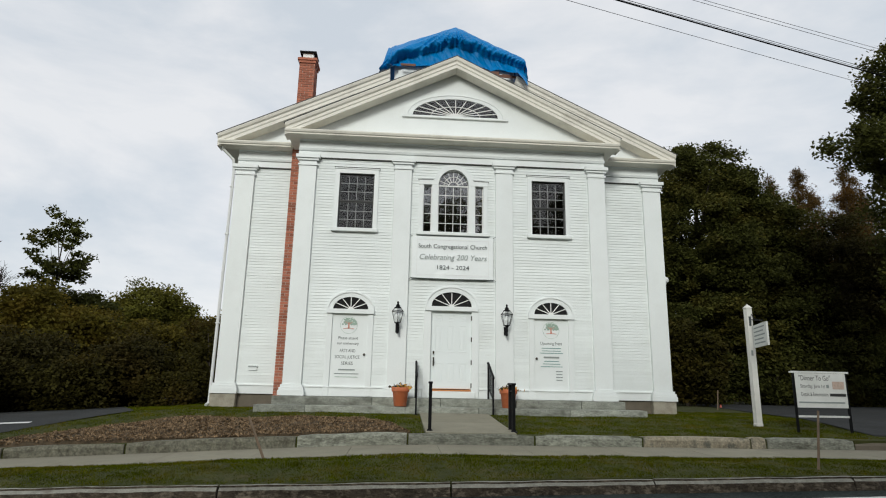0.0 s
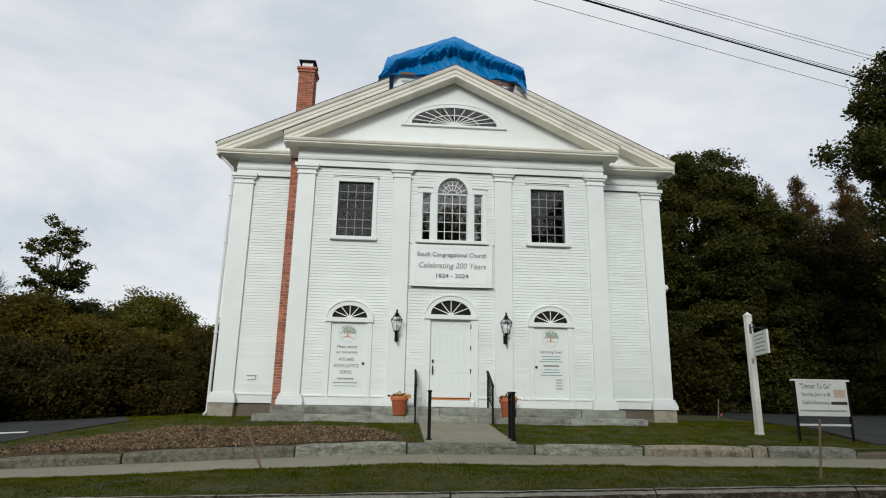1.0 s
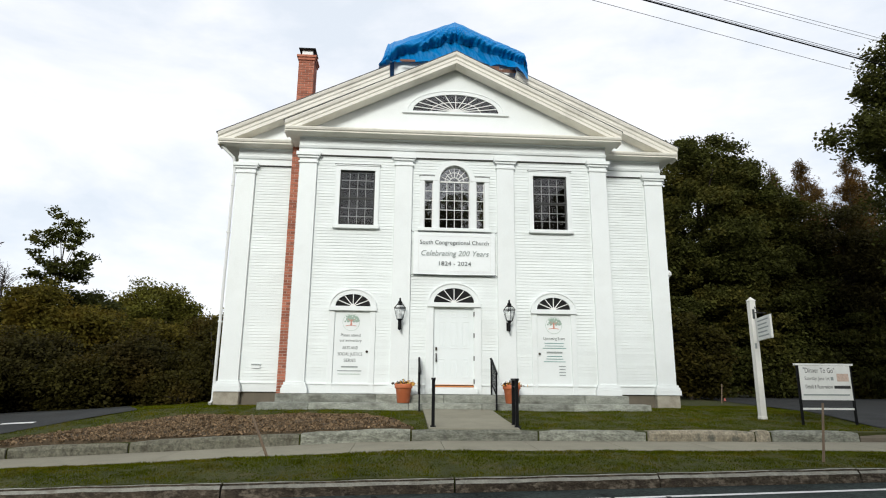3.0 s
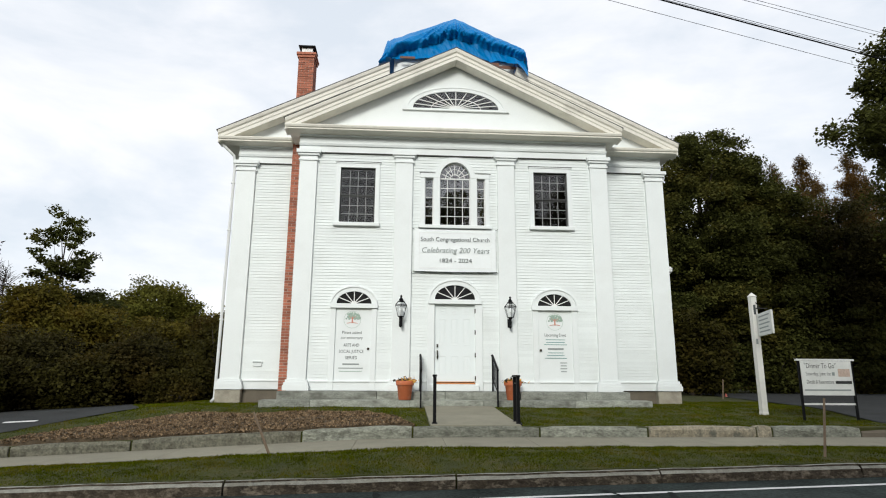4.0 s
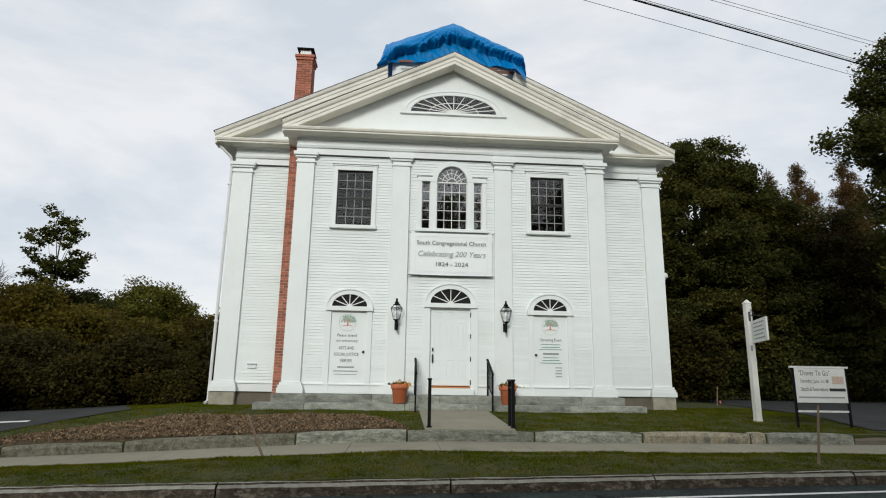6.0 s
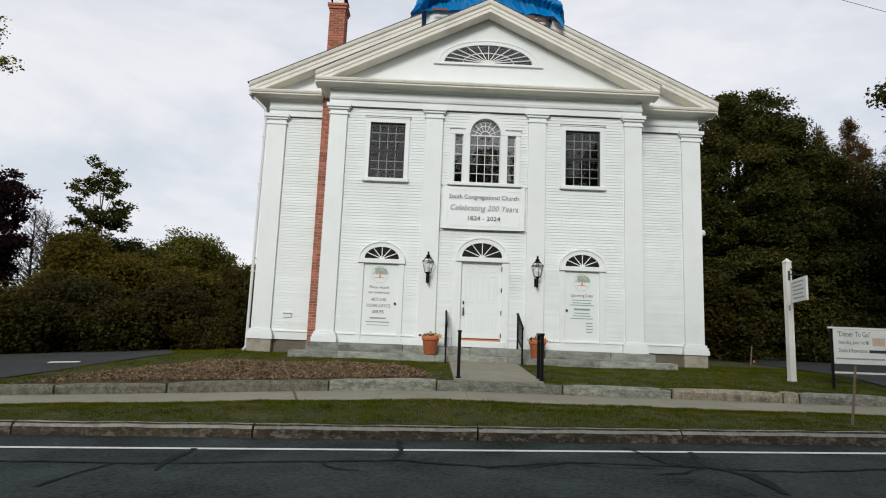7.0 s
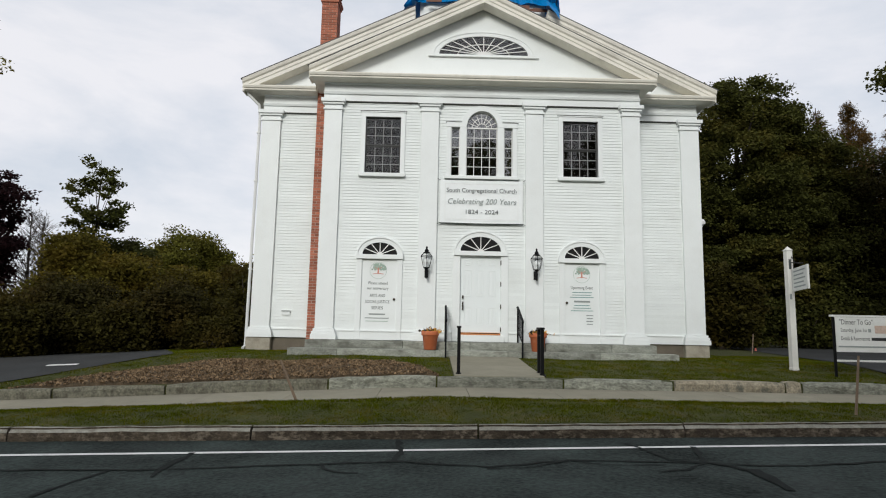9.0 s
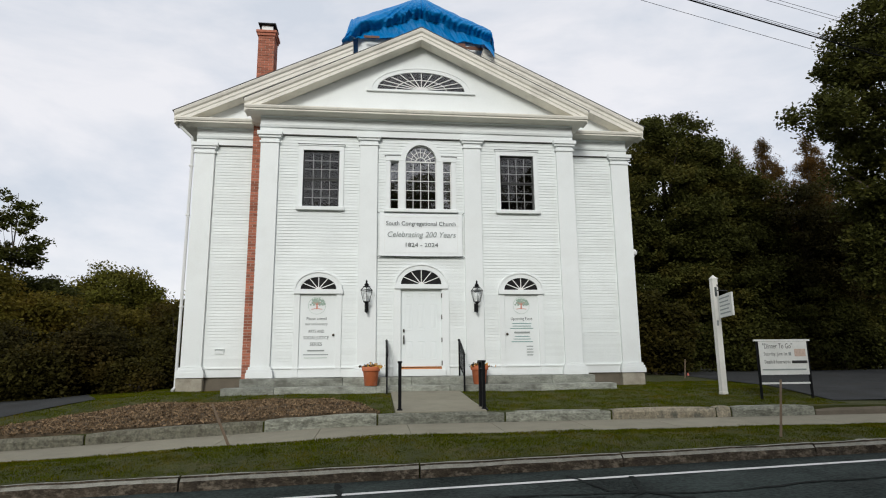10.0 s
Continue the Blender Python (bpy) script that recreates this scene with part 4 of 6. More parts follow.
# concrete path to the door
path_slab = tagged(new("church_path"), "pale concrete path from pavement to steps", "path", kind="structure")
for i, (ya, yb) in enumerate(((11.08, 12.9), (12.91, 14.70))):
    za, zb = lawn_z(0, ya) + 0.03, lawn_z(0, yb) + 0.03
    bm = boxes((-0.80, 0.86, ya, yb, 0, 0.1))
    for v in bm.verts:
        top = v.co.z > 0.05
        v.co.z = (za if v.co.y < (ya + yb) / 2 else zb) - (0.0 if top else 0.12)
    part("slab", bm, M_CONC, path_slab)

# pavement slabs
pavement = tagged(new("pavement"), "pale concrete pavement slabs between grass strip and wall", "pavement", kind="structure")
for i in range(24):
    xa = -18.6 + i * 1.5
    bm = bmesh.new()
    box(bm, xa, xa + 1.49, 9.62, 11.0, 0, 0.1)
    for v in bm.verts:
        top = v.co.z > 0.05
        v.co.z = walk_z(v.co.x) + 0.012 * (v.co.y - 10.3) - (0.0 if top else 0.12)
    part("slab", bm, M_CONC, pavement)

# kerb stones
kerb = tagged(new("kerb"), "long weathered granite kerb stones along the street", "kerb", kind="structure")
KX = [-19.0, -15.6, -12.6, -9.6, -6.62, -3.53, -0.60, 2.09, 4.85, 8.1, 11.2, 14.3, 17.4]
for i, (a, b) in enumerate(zip(KX, KX[1:])):
    bm = bmesh.new()
    bmesh.ops.create_cube(bm, size=1)
    bmesh.ops.subdivide_edges(bm, edges=bm.edges[:], cuts=5, use_grid_fill=True)
    bmesh.ops.subdivide_edges(bm, edges=[e for e in bm.edges if abs(e.verts[0].co.x - e.verts[1].co.x) > 0.01], cuts=4, use_grid_fill=True)
    for v in bm.verts:
        x = a + 0.012 + (v.co.x + 0.5) * (b - a - 0.024)
        y = 7.96 + (v.co.y + 0.5) * 0.17
        z = kerb_z(x) - 0.35 + (v.co.z + 0.5) * 0.35
        n1 = noise.noise_vector(Vector((x * 2.0, y * 6, z * 7)) + Vector((i, 0, 0))) * 0.020 + noise.noise_vector(Vector((x * 9, y * 12, z * 16))) * 0.008
        if v.co.y < -0.49 and v.co.z > 0.49:
            y += 0.03
            z -= 0.022
        if v.co.y < -0.49 and v.co.z < 0.4:
            y -= 0.035 * abs(noise.noise(Vector((x * 4, z * 14, i))))
        v.co = Vector((x, y + n1.y, z + n1.z * 0.5))
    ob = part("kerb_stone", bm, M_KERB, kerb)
    # upward faces take the lighter, skylit colour
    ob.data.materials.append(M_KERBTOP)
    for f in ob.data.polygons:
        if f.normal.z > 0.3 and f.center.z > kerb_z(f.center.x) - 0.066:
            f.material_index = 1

# low wall of granite blocks behind the pavement
wall_low = tagged(new("retaining_wall"), "low wall of rough grey granite blocks", "retaining wall", kind="structure")
WX = [-16.0, -13.6, -11.2, -10.9, -8.01, -6.0, -3.09, -1.13, 1.18, 3.19, 5.25, 5.56, 7.28, 9.4, 12.0]
for i, (a, b) in enumerate(zip(WX, WX[1:])):
    zb, zt = walk_z((a + b) / 2) - 0.15, 0.0
    bm = bmesh.new()
    bmesh.ops.create_cube(bm, size=1)
    bmesh.ops.subdivide_edges(bm, edges=bm.edges[:], cuts=5, use_grid_fill=True)
    dh = random.Random(i).uniform(-0.015, 0.02) - (0.06 if b > 9 else 0)
    for v in bm.verts:
        x = a + 0.018 + (v.co.x + 0.5) * (b - a - 0.036)
        y = 10.99 + (v.co.y + 0.5) * 0.22
        z = walk_z(x) - 0.15 + (v.co.z + 0.5) * (0.345 + dh)
        n1 = noise.noise_vector(Vector((x * 1.6, y * 4, z * 5)) + Vector((i * 3, 0, 0))) * 0.026 + noise.noise_vector(Vector((x * 7, y * 9, z * 9))) * 0.012
        if abs(v.co.x) > 0.49 and v.co.z > 0.49:
            z -= 0.02
        if v.co.y < -0.49 and v.co.z > 0.49:
            y += 0.02
        v.co = Vector((x, y + n1.y, z + n1.z * 0.7))
    part("wall_stone", bm, M_FOUND if a > 7.2 else M_WALLTAN if 3.0 < a < 5.5 else M_WALLDARK if a < -3.5 else M_WALLST, wall_low)

# mulch bed
bm = bmesh.new()
rows = []
for j in range(32):
    y = 11.10 + j * 0.09
    line = []
    for i in range(127):
        x = -9.0 + i * 0.068
        h = mound(x, y)
        drop = 0.14 if j == 0 else 0.0
        line.append(bm.verts.new((x, y, lawn_z(x, y) - drop + (h + mulch_relief(x, y, h) if h > 0 else -0.05))))
    rows.append(line)
for a, b in zip(rows, rows[1:]):
    for i in range(len(a) - 1):
        bm.faces.new((a[i], a[i + 1], b[i + 1], b[i]))
tagged(part("mulch_bed", bm, M_MULCH), "low mound of brown wood mulch on the lawn", "mulch bed", kind="stuff")


def scatter_chips():
    r = np.random.RandomState(5)
    pts = []
    while len(pts) < 24000:
        x, y = r.uniform(-9.0, -0.7), r.uniform(11.12, 13.9)
        h = mound(x, y)
        if h > 0.015:
            pts.append((x, y, lawn_z(x, y) + h + mulch_relief(x, y, h) + 0.010))
    p = np.array(pts)
    n = len(p)
    a = r.uniform(0, 2 * np.pi, n)
    L = 0.006 + 0.024 * r.uniform(0, 1, n) ** 3
    d = np.stack([np.cos(a) * L, np.sin(a) * L, r.uniform(-0.012, 0.018, n)], 1)
    e = np.stack([-np.sin(a) * L * 0.45, np.cos(a) * L * 0.45, r.uniform(-0.015, 0.015, n)], 1)
    q = np.stack([p - d - e, p + d - e, p + d + e, p - d + e], 1)
    tagged(quads("wood_chips", q, M_CHIP), "scattered pale wood chips on the mulch", "wood chips", kind="stuff")


scatter_chips()

# ================= blue tarp over the tower stump =================
stump = empty("tower_stump", 0, 17.6, 11.0, "cut-off wooden tower base on the roof ridge", "tower base")
under(part("stump_wall", boxes((-1.80, 1.92, 16.54, 19.6, 10.0, 11.10)), M_TRIM), stump)
rb = random.Random(12)
for k in range(9):
    bx, bz = 0.85 + 0.12 * k, 11.10 - 0.035 * k + rb.uniform(-0.03, 0.03)
    bm = bmesh.new()
    bar(bm, (bx - rb.uniform(0.10, 0.22), bz + rb.uniform(-0.06, 0.09)), (bx + rb.uniform(0.10, 0.22), bz + rb.uniform(-0.10, 0.03)), rb.uniform(0.05, 0.11), 16.44 - 0.011 * k, 16.46 - 0.011 * k)
    under(part("broken_board", bm, M_WOOD, None, "exposed brown broken board"), stump)
under(part("broken_board", boxes((-1.62, -1.16, 16.26, 16.28, 10.97, 11.04)), M_WOOD), stump)


def tarp_sheet():
    """A crumpled sheet over a peaked frame: a flap, a bulging upper panel over it, and the top behind."""
    bm = bmesh.new()
    nu, nf, np_, nb = 230, 34, 60, 14
    rows = [[] for _ in range(nf + np_ + nb + 2)]
    for i in range(nu + 1):
        x = -2.04 + 4.26 * i / nu
        d = abs(x - 0.1)
        left, right = max(0.0, -1.72 - x), max(0.0, x - 1.68)
        top = 12.80 - (0.42 if x < 0.1 else 0.455) * d + 0.02 * noise.noise(Vector((x * 4, 0, 4)))
        belt = 11.92 - 0.33 * d + 0.05 * noise.noise(Vector((x * 2.2, 0, 9))) - 0.9 * left
        hem = 11.02 + 0.16 * (1 - min(1, d / 1.7)) + 0.05 * noise.noise(Vector((x * 3, 1, 2))) - 0.5 * left - 1.5 * right
        col = []
        for j in range(nf + 1):
            g = j / nf
            z = hem + (belt - 0.05 - hem) * g
            y = 16.40 + 0.12 * g - (0.62 * min(1.0, right / 0.22) * (1 - g) ** 0.8)
            y += 0.07 * noise.noise(Vector((x * 5 + z * 2.5, z * 2, 3))) + 0.035 * noise.noise(Vector((x * 13 + z * 5, z * 4, 6)))
            y -= min(1.0, left * 4) * (0.34 * (1 - g) + 0.12 * noise.noise(Vector((x * 16, z * 2, 1))))
            col.append((x, y, z))
        for j in range(np_ + 1):
            f = j / np_
            z = belt + (top - belt) * f
            y = 16.14 + 0.74 * f - 0.08 * math.sin(math.pi * f) + 0.16 * max(0.0, 1 - f * 6) ** 2
            ang, rad = math.atan2(x - 0.1, 12.9 - z), math.hypot(x - 0.1, 12.9 - z)
            ridge = abs(noise.noise(Vector((ang * 5.0, rad * 0.8, 3.0)))) * 0.20 + abs(noise.noise(Vector((ang * 12.0, rad * 1.2, 8.0)))) * 0.09
            ridge += abs(noise.noise(Vector((x * 5 - (1 if x > 0.1 else -1) * z * 6, z * 2, 5.0)))) * 0.11
            fade = (1 - f) ** 0.9 * min(1.0, 0.25 + rad * 0.6)
            near = math.exp(-(d / 0.55) ** 2)
            y += (ridge - 0.07) * fade * (0.9 + 0.9 * near) + 0.04 * noise.noise(Vector((x * 2.5, z * 2.5, 7)))
            y -= 0.10 * min(1.0, left * 4) * noise.noise(Vector((x * 14, z * 2.5, 4)))
            col.append((x, y, z))
        for j in range(1, nb + 1):
            f = j / nb
            y = 16.90 + 2.6 * f
            col.append((x, y, top - 0.06 * math.sin(math.pi * f) + 0.04 * noise.noise(Vector((x * 2, y * 2, 5)))))
        for row, c in zip(rows, col):
            row.append(bm.verts.new(c))
    rows = [r_ for r_ in rows if r_]
    for a, b in zip(rows, rows[1:]):
        for i in range(nu):
            bm.faces.new((a[i], a[i + 1], b[i + 1], b[i]))
    # the two ends gathered down on to the roof
    for i0, sx in ((0, -1), (nu, 1)):
        prev = None
        for j in range(nf + 1, len(rows)):
            c = rows[j][i0].co
            chain = [rows[j][i0]]
            low = 10.80 if sx < 0 else 10.62
            for k in range(1, 9):
                f = k / 8
                chain.append(bm.verts.new((c.x + sx * (0.05 * math.sin(f * 3.0) + (0.22 * f * f if sx < 0 else 0.02) + 0.05 * noise.noise(Vector((c.y * 6, f * 3, sx)))), c.y - 0.1 * f, c.z + (low - c.z) * f)))
            if prev:
                for k in range(8):
                    bm.faces.new((prev[k], chain[k], chain[k + 1], prev[k + 1]))
            prev = chain
    for f in bm.faces:
        f.smooth = True
    return tagged(part("tarpaulin", bm, M_TARP), "crumpled bright blue tarpaulin draped over the tower stump", "tarpaulin")


tarp_sheet()

# ================= wall lanterns =================
def lantern(cx):
    """A black coach lantern on a scrolled wall bracket."""
    y = YP - 0.30
    top = empty("wall_lantern", cx, YP - 0.09, 2.83, "black coach lantern with clear panes on a pilaster", "wall lamp", group="lanterns beside the door")
    bm = boxes((cx - 0.045, cx + 0.045, YP - 0.115, YP - 0.088, 2.80, 3.02))
    under(part("back_plate", bm, M_IRON), top)
    bm = bmesh.new()
    tube(bm, [(cx, YP - 0.10, 2.86), (cx, y + 0.08, 2.80), (cx, y, 2.84), (cx, y, 3.02)], [0.02, 0.022, 0.026, 0.03], 8)
    lathe(bm, [(0.012, 2.76), (0.03, 2.80), (0.02, 2.86), (0.035, 2.92), (0.02, 2.98), (0.06, 3.03), (0.075, 3.05)], cx, y, 12)
    under(part("bracket", bm, M_IRON), top)
    cage = bmesh.new()
    r0, r1, r2, za, zb, zc = 0.085, 0.165, 0.085, 3.04, 3.33, 3.42
    for k in range(6):
        a = math.pi * 2 * (k + 0.5) / 6
        tube(cage, [(cx + r0 * math.cos(a), y + r0 * math.sin(a), za), (cx + r1 * math.cos(a), y + r1 * math.sin(a), zb)], 0.006, 4)
        tube(cage, [(cx + r1 * math.cos(a), y + r1 * math.sin(a), zb), (cx + r2 * math.cos(a), y + r2 * math.sin(a), zc)], 0.006, 4)
        b = math.pi * 2 * (k + 1.5) / 6
        tube(cage, [(cx + r1 * math.cos(a), y + r1 * math.sin(a), zb), (cx + r1 * math.cos(b), y + r1 * math.sin(b), zb)], 0.008, 4)
        tube(cage, [(cx + r0 * math.cos(a), y + r0 * math.sin(a), za), (cx + r0 * math.cos(b), y + r0 * math.sin(b), za)], 0.008, 4)
    lathe(cage, [(0.075, 3.415), (0.098, 3.425), (0.07, 3.445), (0.05, 3.455), (0.058, 3.48), (0.035, 3.51), (0.02, 3.54), (0.03, 3.565), (0.008, 3.60)], cx, y, 12)
    under(part("cage", cage, M_IRON), top)
    for k in range(6):
        a, b = math.pi * 2 * (k + 0.5) / 6, math.pi * 2 * (k + 1.5) / 6
        for ra, rb_, z0_, z1_ in ((r0, r1, za, zb), (r1, r2, zb, zc)):
            bm = bmesh.new()
            bm.faces.new([bm.verts.new(c) for c in ((cx + ra * math.cos(a), y + ra * math.sin(a), z0_), (cx + ra * math.cos(b), y + ra * math.sin(b), z0_),
                                                    (cx + rb_ * math.cos(b), y + rb_ * math.sin(b), z1_), (cx + rb_ * math.cos(a), y + rb_ * math.sin(a), z1_))])
            ob = part("lantern_pane", bm, M_LGLASS)
            ob.visible_shadow = False
            under(ob, top)
    bm = bmesh.new()
    lathe(bm, [(0.025, 3.05), (0.03, 3.12), (0.055, 3.19), (0.05, 3.25), (0.02, 3.29)], cx, y, 10)
    under(part("bulb", bm, M_BANNER, None, "white unlit bulb"), top)


lantern(-1.42)
lantern(1.43)

# ================= banners =================
def sagged(x0, x1, z0, z1, y, seed, amp=0.02, nx=24, nz=18):
    bm = bmesh.new()
    rows = []
    for j in range(nz + 1):
        line = []
        for i in range(nx + 1):
            x, z = x0 + (x1 - x0) * i / nx, z0 + (z1 - z0) * j / nz
            d = noise.noise(Vector((x * 2.2 + seed, z * 1.6, seed))) * amp
            e = min(i, nx - i) / nx
            line.append(bm.verts.new((x, y - abs(d) * min(1, e * 5), z - 0.012 * math.sin(math.pi * i / nx) * (1 if j in (0, nz) else 0))))
        rows.append(line)
    for a, b in zip(rows, rows[1:]):
        for i in range(nx):
            bm.faces.new((a[i], a[i + 1], b[i + 1], b[i]))
    back = [bm.verts.new((x, y + 0.006, z)) for x, z in ((x0, z0), (x1, z0), (x1, z1), (x0, z1))]
    bm.faces.new(back)
    return bm


yb = YP - 0.085
big = empty("banner", 0, yb, 4.3, "white vinyl anniversary banner tied above the door", "banner")
under(part("banner_sheet", sagged(-1.10, 1.10, 4.27, 5.42, yb, 1.0), M_BANNER), big)
bm = boxes((-0.97, 0.97, yb - 0.026, yb - 0.023, 4.36, 4.366), (-0.97, 0.97, yb - 0.026, yb - 0.023, 5.32, 5.326), (-0.97, -0.964, yb - 0.026, yb - 0.023, 4.366, 5.32), (0.964, 0.97, yb - 0.026, yb - 0.023, 4.366, 5.32))
under(part("border_line", bm, M_MUNT), big)
lettering("writing", "South Congregational Church", 0.165, 0, yb - 0.026, 5.14, M_TEXT, big, 1.86)
lettering("writing", "Celebrating 200 Years", 0.21, 0, yb - 0.026, 4.84, M_TEXTG, big, 1.82, 0.25)
lettering("writing", "1824 - 2024", 0.16, 0, yb - 0.026, 4.56, M_TEXT, big, 0.86)
for x, z in ((-1.10, 5.42), (1.10, 5.42), (-1.10, 4.27), (1.10, 4.27)):
    bm = bmesh.new()
    tube(bm, [(x, yb, z), (x + math.copysign(0.08, x), yb + 0.01, z + (0.04 if z > 5 else -0.05))], 0.008, 5)
    under(part("tie_cord", bm, M_TEXT), big)
bm = bmesh.new()
tube(bm, [(-1.12, yb - 0.01, 4.262), (0, yb - 0.01, 4.25), (1.12, yb - 0.01, 4.262)], 0.011, 5)
under(part("hem_cord", bm, M_TEXT, None, "dark cord along the hem"), big)


def door_banner(cx, right):
    y = YP + 0.012
    b = empty("door_banner", cx, y, 1.5, "white vinyl notice banner with tree emblem on the side door" if not right else "white vinyl event banner hung on the side door",
              "banner", group="banners on the side doors")
    under(part("banner_sheet", sagged(cx - 0.37, cx + 0.37, 1.62 if not right else 1.56, 3.22, y, 4.0 + cx, 0.012, 12, 24), M_BANNER), b)
    yf = y - 0.016
    bm = bmesh.new()
    band(bm, arc(cx, 2.97, 0.222, 0.222, 28, 0, 360), arc(cx, 2.97, 0.216, 0.216, 28, 0, 360), yf - 0.003, yf)
    under(part("emblem_ring", bm, M_LOGOG, None, "pale green ring"), b)
    bm = bmesh.new()
    r = random.Random(9)
    for k in range(64):
        a, q = r.uniform(0.02, math.pi - 0.02), 0.19 * math.sqrt(r.uniform(0.05, 1))
        px, pz = cx + q * math.cos(a) * 1.05, 2.985 + q * math.sin(a) * 0.85
        prism(bm, arc(px, pz, 0.027, 0.022, 7, 0, 308), yf - 0.004 - 0.00004 * k, yf - 0.0005)
    under(part("emblem_crown", bm, M_LOGOG, None, "pale green tree crown"), b)
    bm = bmesh.new()
    prism(bm, [(cx - 0.022, 2.88), (cx + 0.022, 2.88), (cx + 0.013, 3.05), (cx - 0.013, 3.05)], yf - 0.008, yf - 0.0005)
    for s in (-1, 1):
        bar(bm, (cx, 2.98), (cx + s * 0.09, 3.06), 0.012, yf - 0.0075, yf - 0.0006)
        bar(bm, (cx, 2.90), (cx + s * 0.14, 2.875), 0.014, yf - 0.0072, yf - 0.0007)
    under(part("emblem_trunk", bm, M_LOGOR, None, "rust red tree trunk"), b)

    def line(z, w, h, mat, x=0.0):
        under(part("print_line", boxes((cx + x - w / 2, cx + x + w / 2, yf - 0.003, yf, z - h / 2, z + h / 2)), mat), b)
    if not right:
        lettering("writing", "Please attend", 0.105, cx, yf, 2.635, M_TEXT, b, 0.50)
        lettering("writing", "our anniversary", 0.105, cx, yf, 2.50, M_TEXT, b, 0.56)
        lettering("writing", "ARTS AND", 0.115, cx, yf, 2.31, M_TEXT, b, 0.40)
        lettering("writing", "SOCIAL JUSTICE", 0.115, cx, yf, 2.15, M_TEXT, b, 0.63)
        lettering("writing", "SERIES", 0.115, cx, yf, 1.99, M_TEXT, b, 0.30)
        line(1.83, 0.42, 0.035, M_TEXTG)
        line(1.73, 0.62, 0.022, M_TEXTG)
        line(1.65, 0.58, 0.014, M_LOGOG)
    else:
        lettering("writing", "Upcoming Event", 0.115, cx, yf, 2.62, M_TEXT, b, 0.58)
        for z, w in ((2.50, 0.52), (2.43, 0.50), (2.37, 0.62)):
            line(z, w, 0.016, M_TEAL)
        line(2.26, 0.42, 0.045, M_TEXTG)
        for z, w in ((2.16, 0.40), (2.09, 0.46), (2.02, 0.58)):
            line(z, w, 0.016, M_TEAL)
        for k in range(4):
            line(1.90 - 0.075 * k, 0.18 - 0.02 * (k % 2), 0.022, M_TEXTG, 0.20)


door_banner(-2.68, False)
door_banner(2.67, True)


# ================= railings, pots =================
def handrail(x):
    """A black iron stair rail from the lawn up to the platform."""
    r = empty("handrail", x, 14.6, 0.8, "black iron handrail on the church steps", "handrail", group="rails at the steps")
    za, zb = 1.72, 2.07
    ya, yb_ = 14.48, 15.30
    under(part("post", boxes((x - 0.02, x + 0.02, ya - 0.02, ya + 0.02, 0.74, za)), M_IRON), r)
    under(part("post", boxes((x - 0.02, x + 0.02, yb_ - 0.02, yb_ + 0.02, 1.165, zb)), M_IRON), r)
    bm = bmesh.new()
    tube(bm, [(x, ya - 0.06, za - 0.04), (x, ya, za), (x, yb_, zb), (x, yb_ + 0.10, zb)], 0.028, 8)
    under(part("rail", bm, M_IRON), r)
    bm = bmesh.new()
    tube(bm, [(x, ya, za - 0.55), (x, yb_, zb - 0.62)], 0.014, 6)
    under(part("lower_rail", bm, M_IRON), r)
    for k in range(1, 6):
        y = ya + (yb_ - ya) * k / 6
        under(part("baluster", boxes((x - 0.007, x + 0.007, y - 0.007, y + 0.007, za - 0.55 + (zb - za - 0.07) * k / 6, za + (zb - za) * k / 6)), M_IRON), r)
    under(part("foot_plate", boxes((x - 0.06, x + 0.06, ya - 0.06, ya + 0.06, 0.74, 0.80)), M_IRON), r)


handrail(-0.90)
handrail(0.96)


def gate_post(x, y, extra):
    r = empty("path_post", x, y, 0.66, "short black iron rail posts at the path's edge", "post", group="posts at the path")
    z0 = lawn_z(x, y)
    for k in range(2 if extra else 1):
        yy = y + k * 0.36
        under(part("post", boxes((x - 0.03, x + 0.03, yy - 0.03, yy + 0.03, z0 - 0.02, 1.53 + 0.02 * k)), M_IRON, bevel=0.004), r)
        bm = bmesh.new()
        lathe(bm, [(0.075, z0 - 0.02), (0.075, z0 + 0.03), (0.05, z0 + 0.045), (0.05, z0 + 0.06)], x, yy, 10)
        under(part("foot", bm, M_IRON), r)
    under(part("cap_rail", boxes((x - 0.04, x + 0.04, y - 0.05, y + (0.42 if extra else 0.10), 1.53, 1.57)), M_IRON, bevel=0.006), r)
    if extra:
        under(part("lower_rail", boxes((x - 0.015, x + 0.015, y + 0.03, y + 0.33, 1.40, 1.43)), M_IRON), r)


gate_post(-0.72, 11.35, False)
gate_post(0.86, 11.35, True)


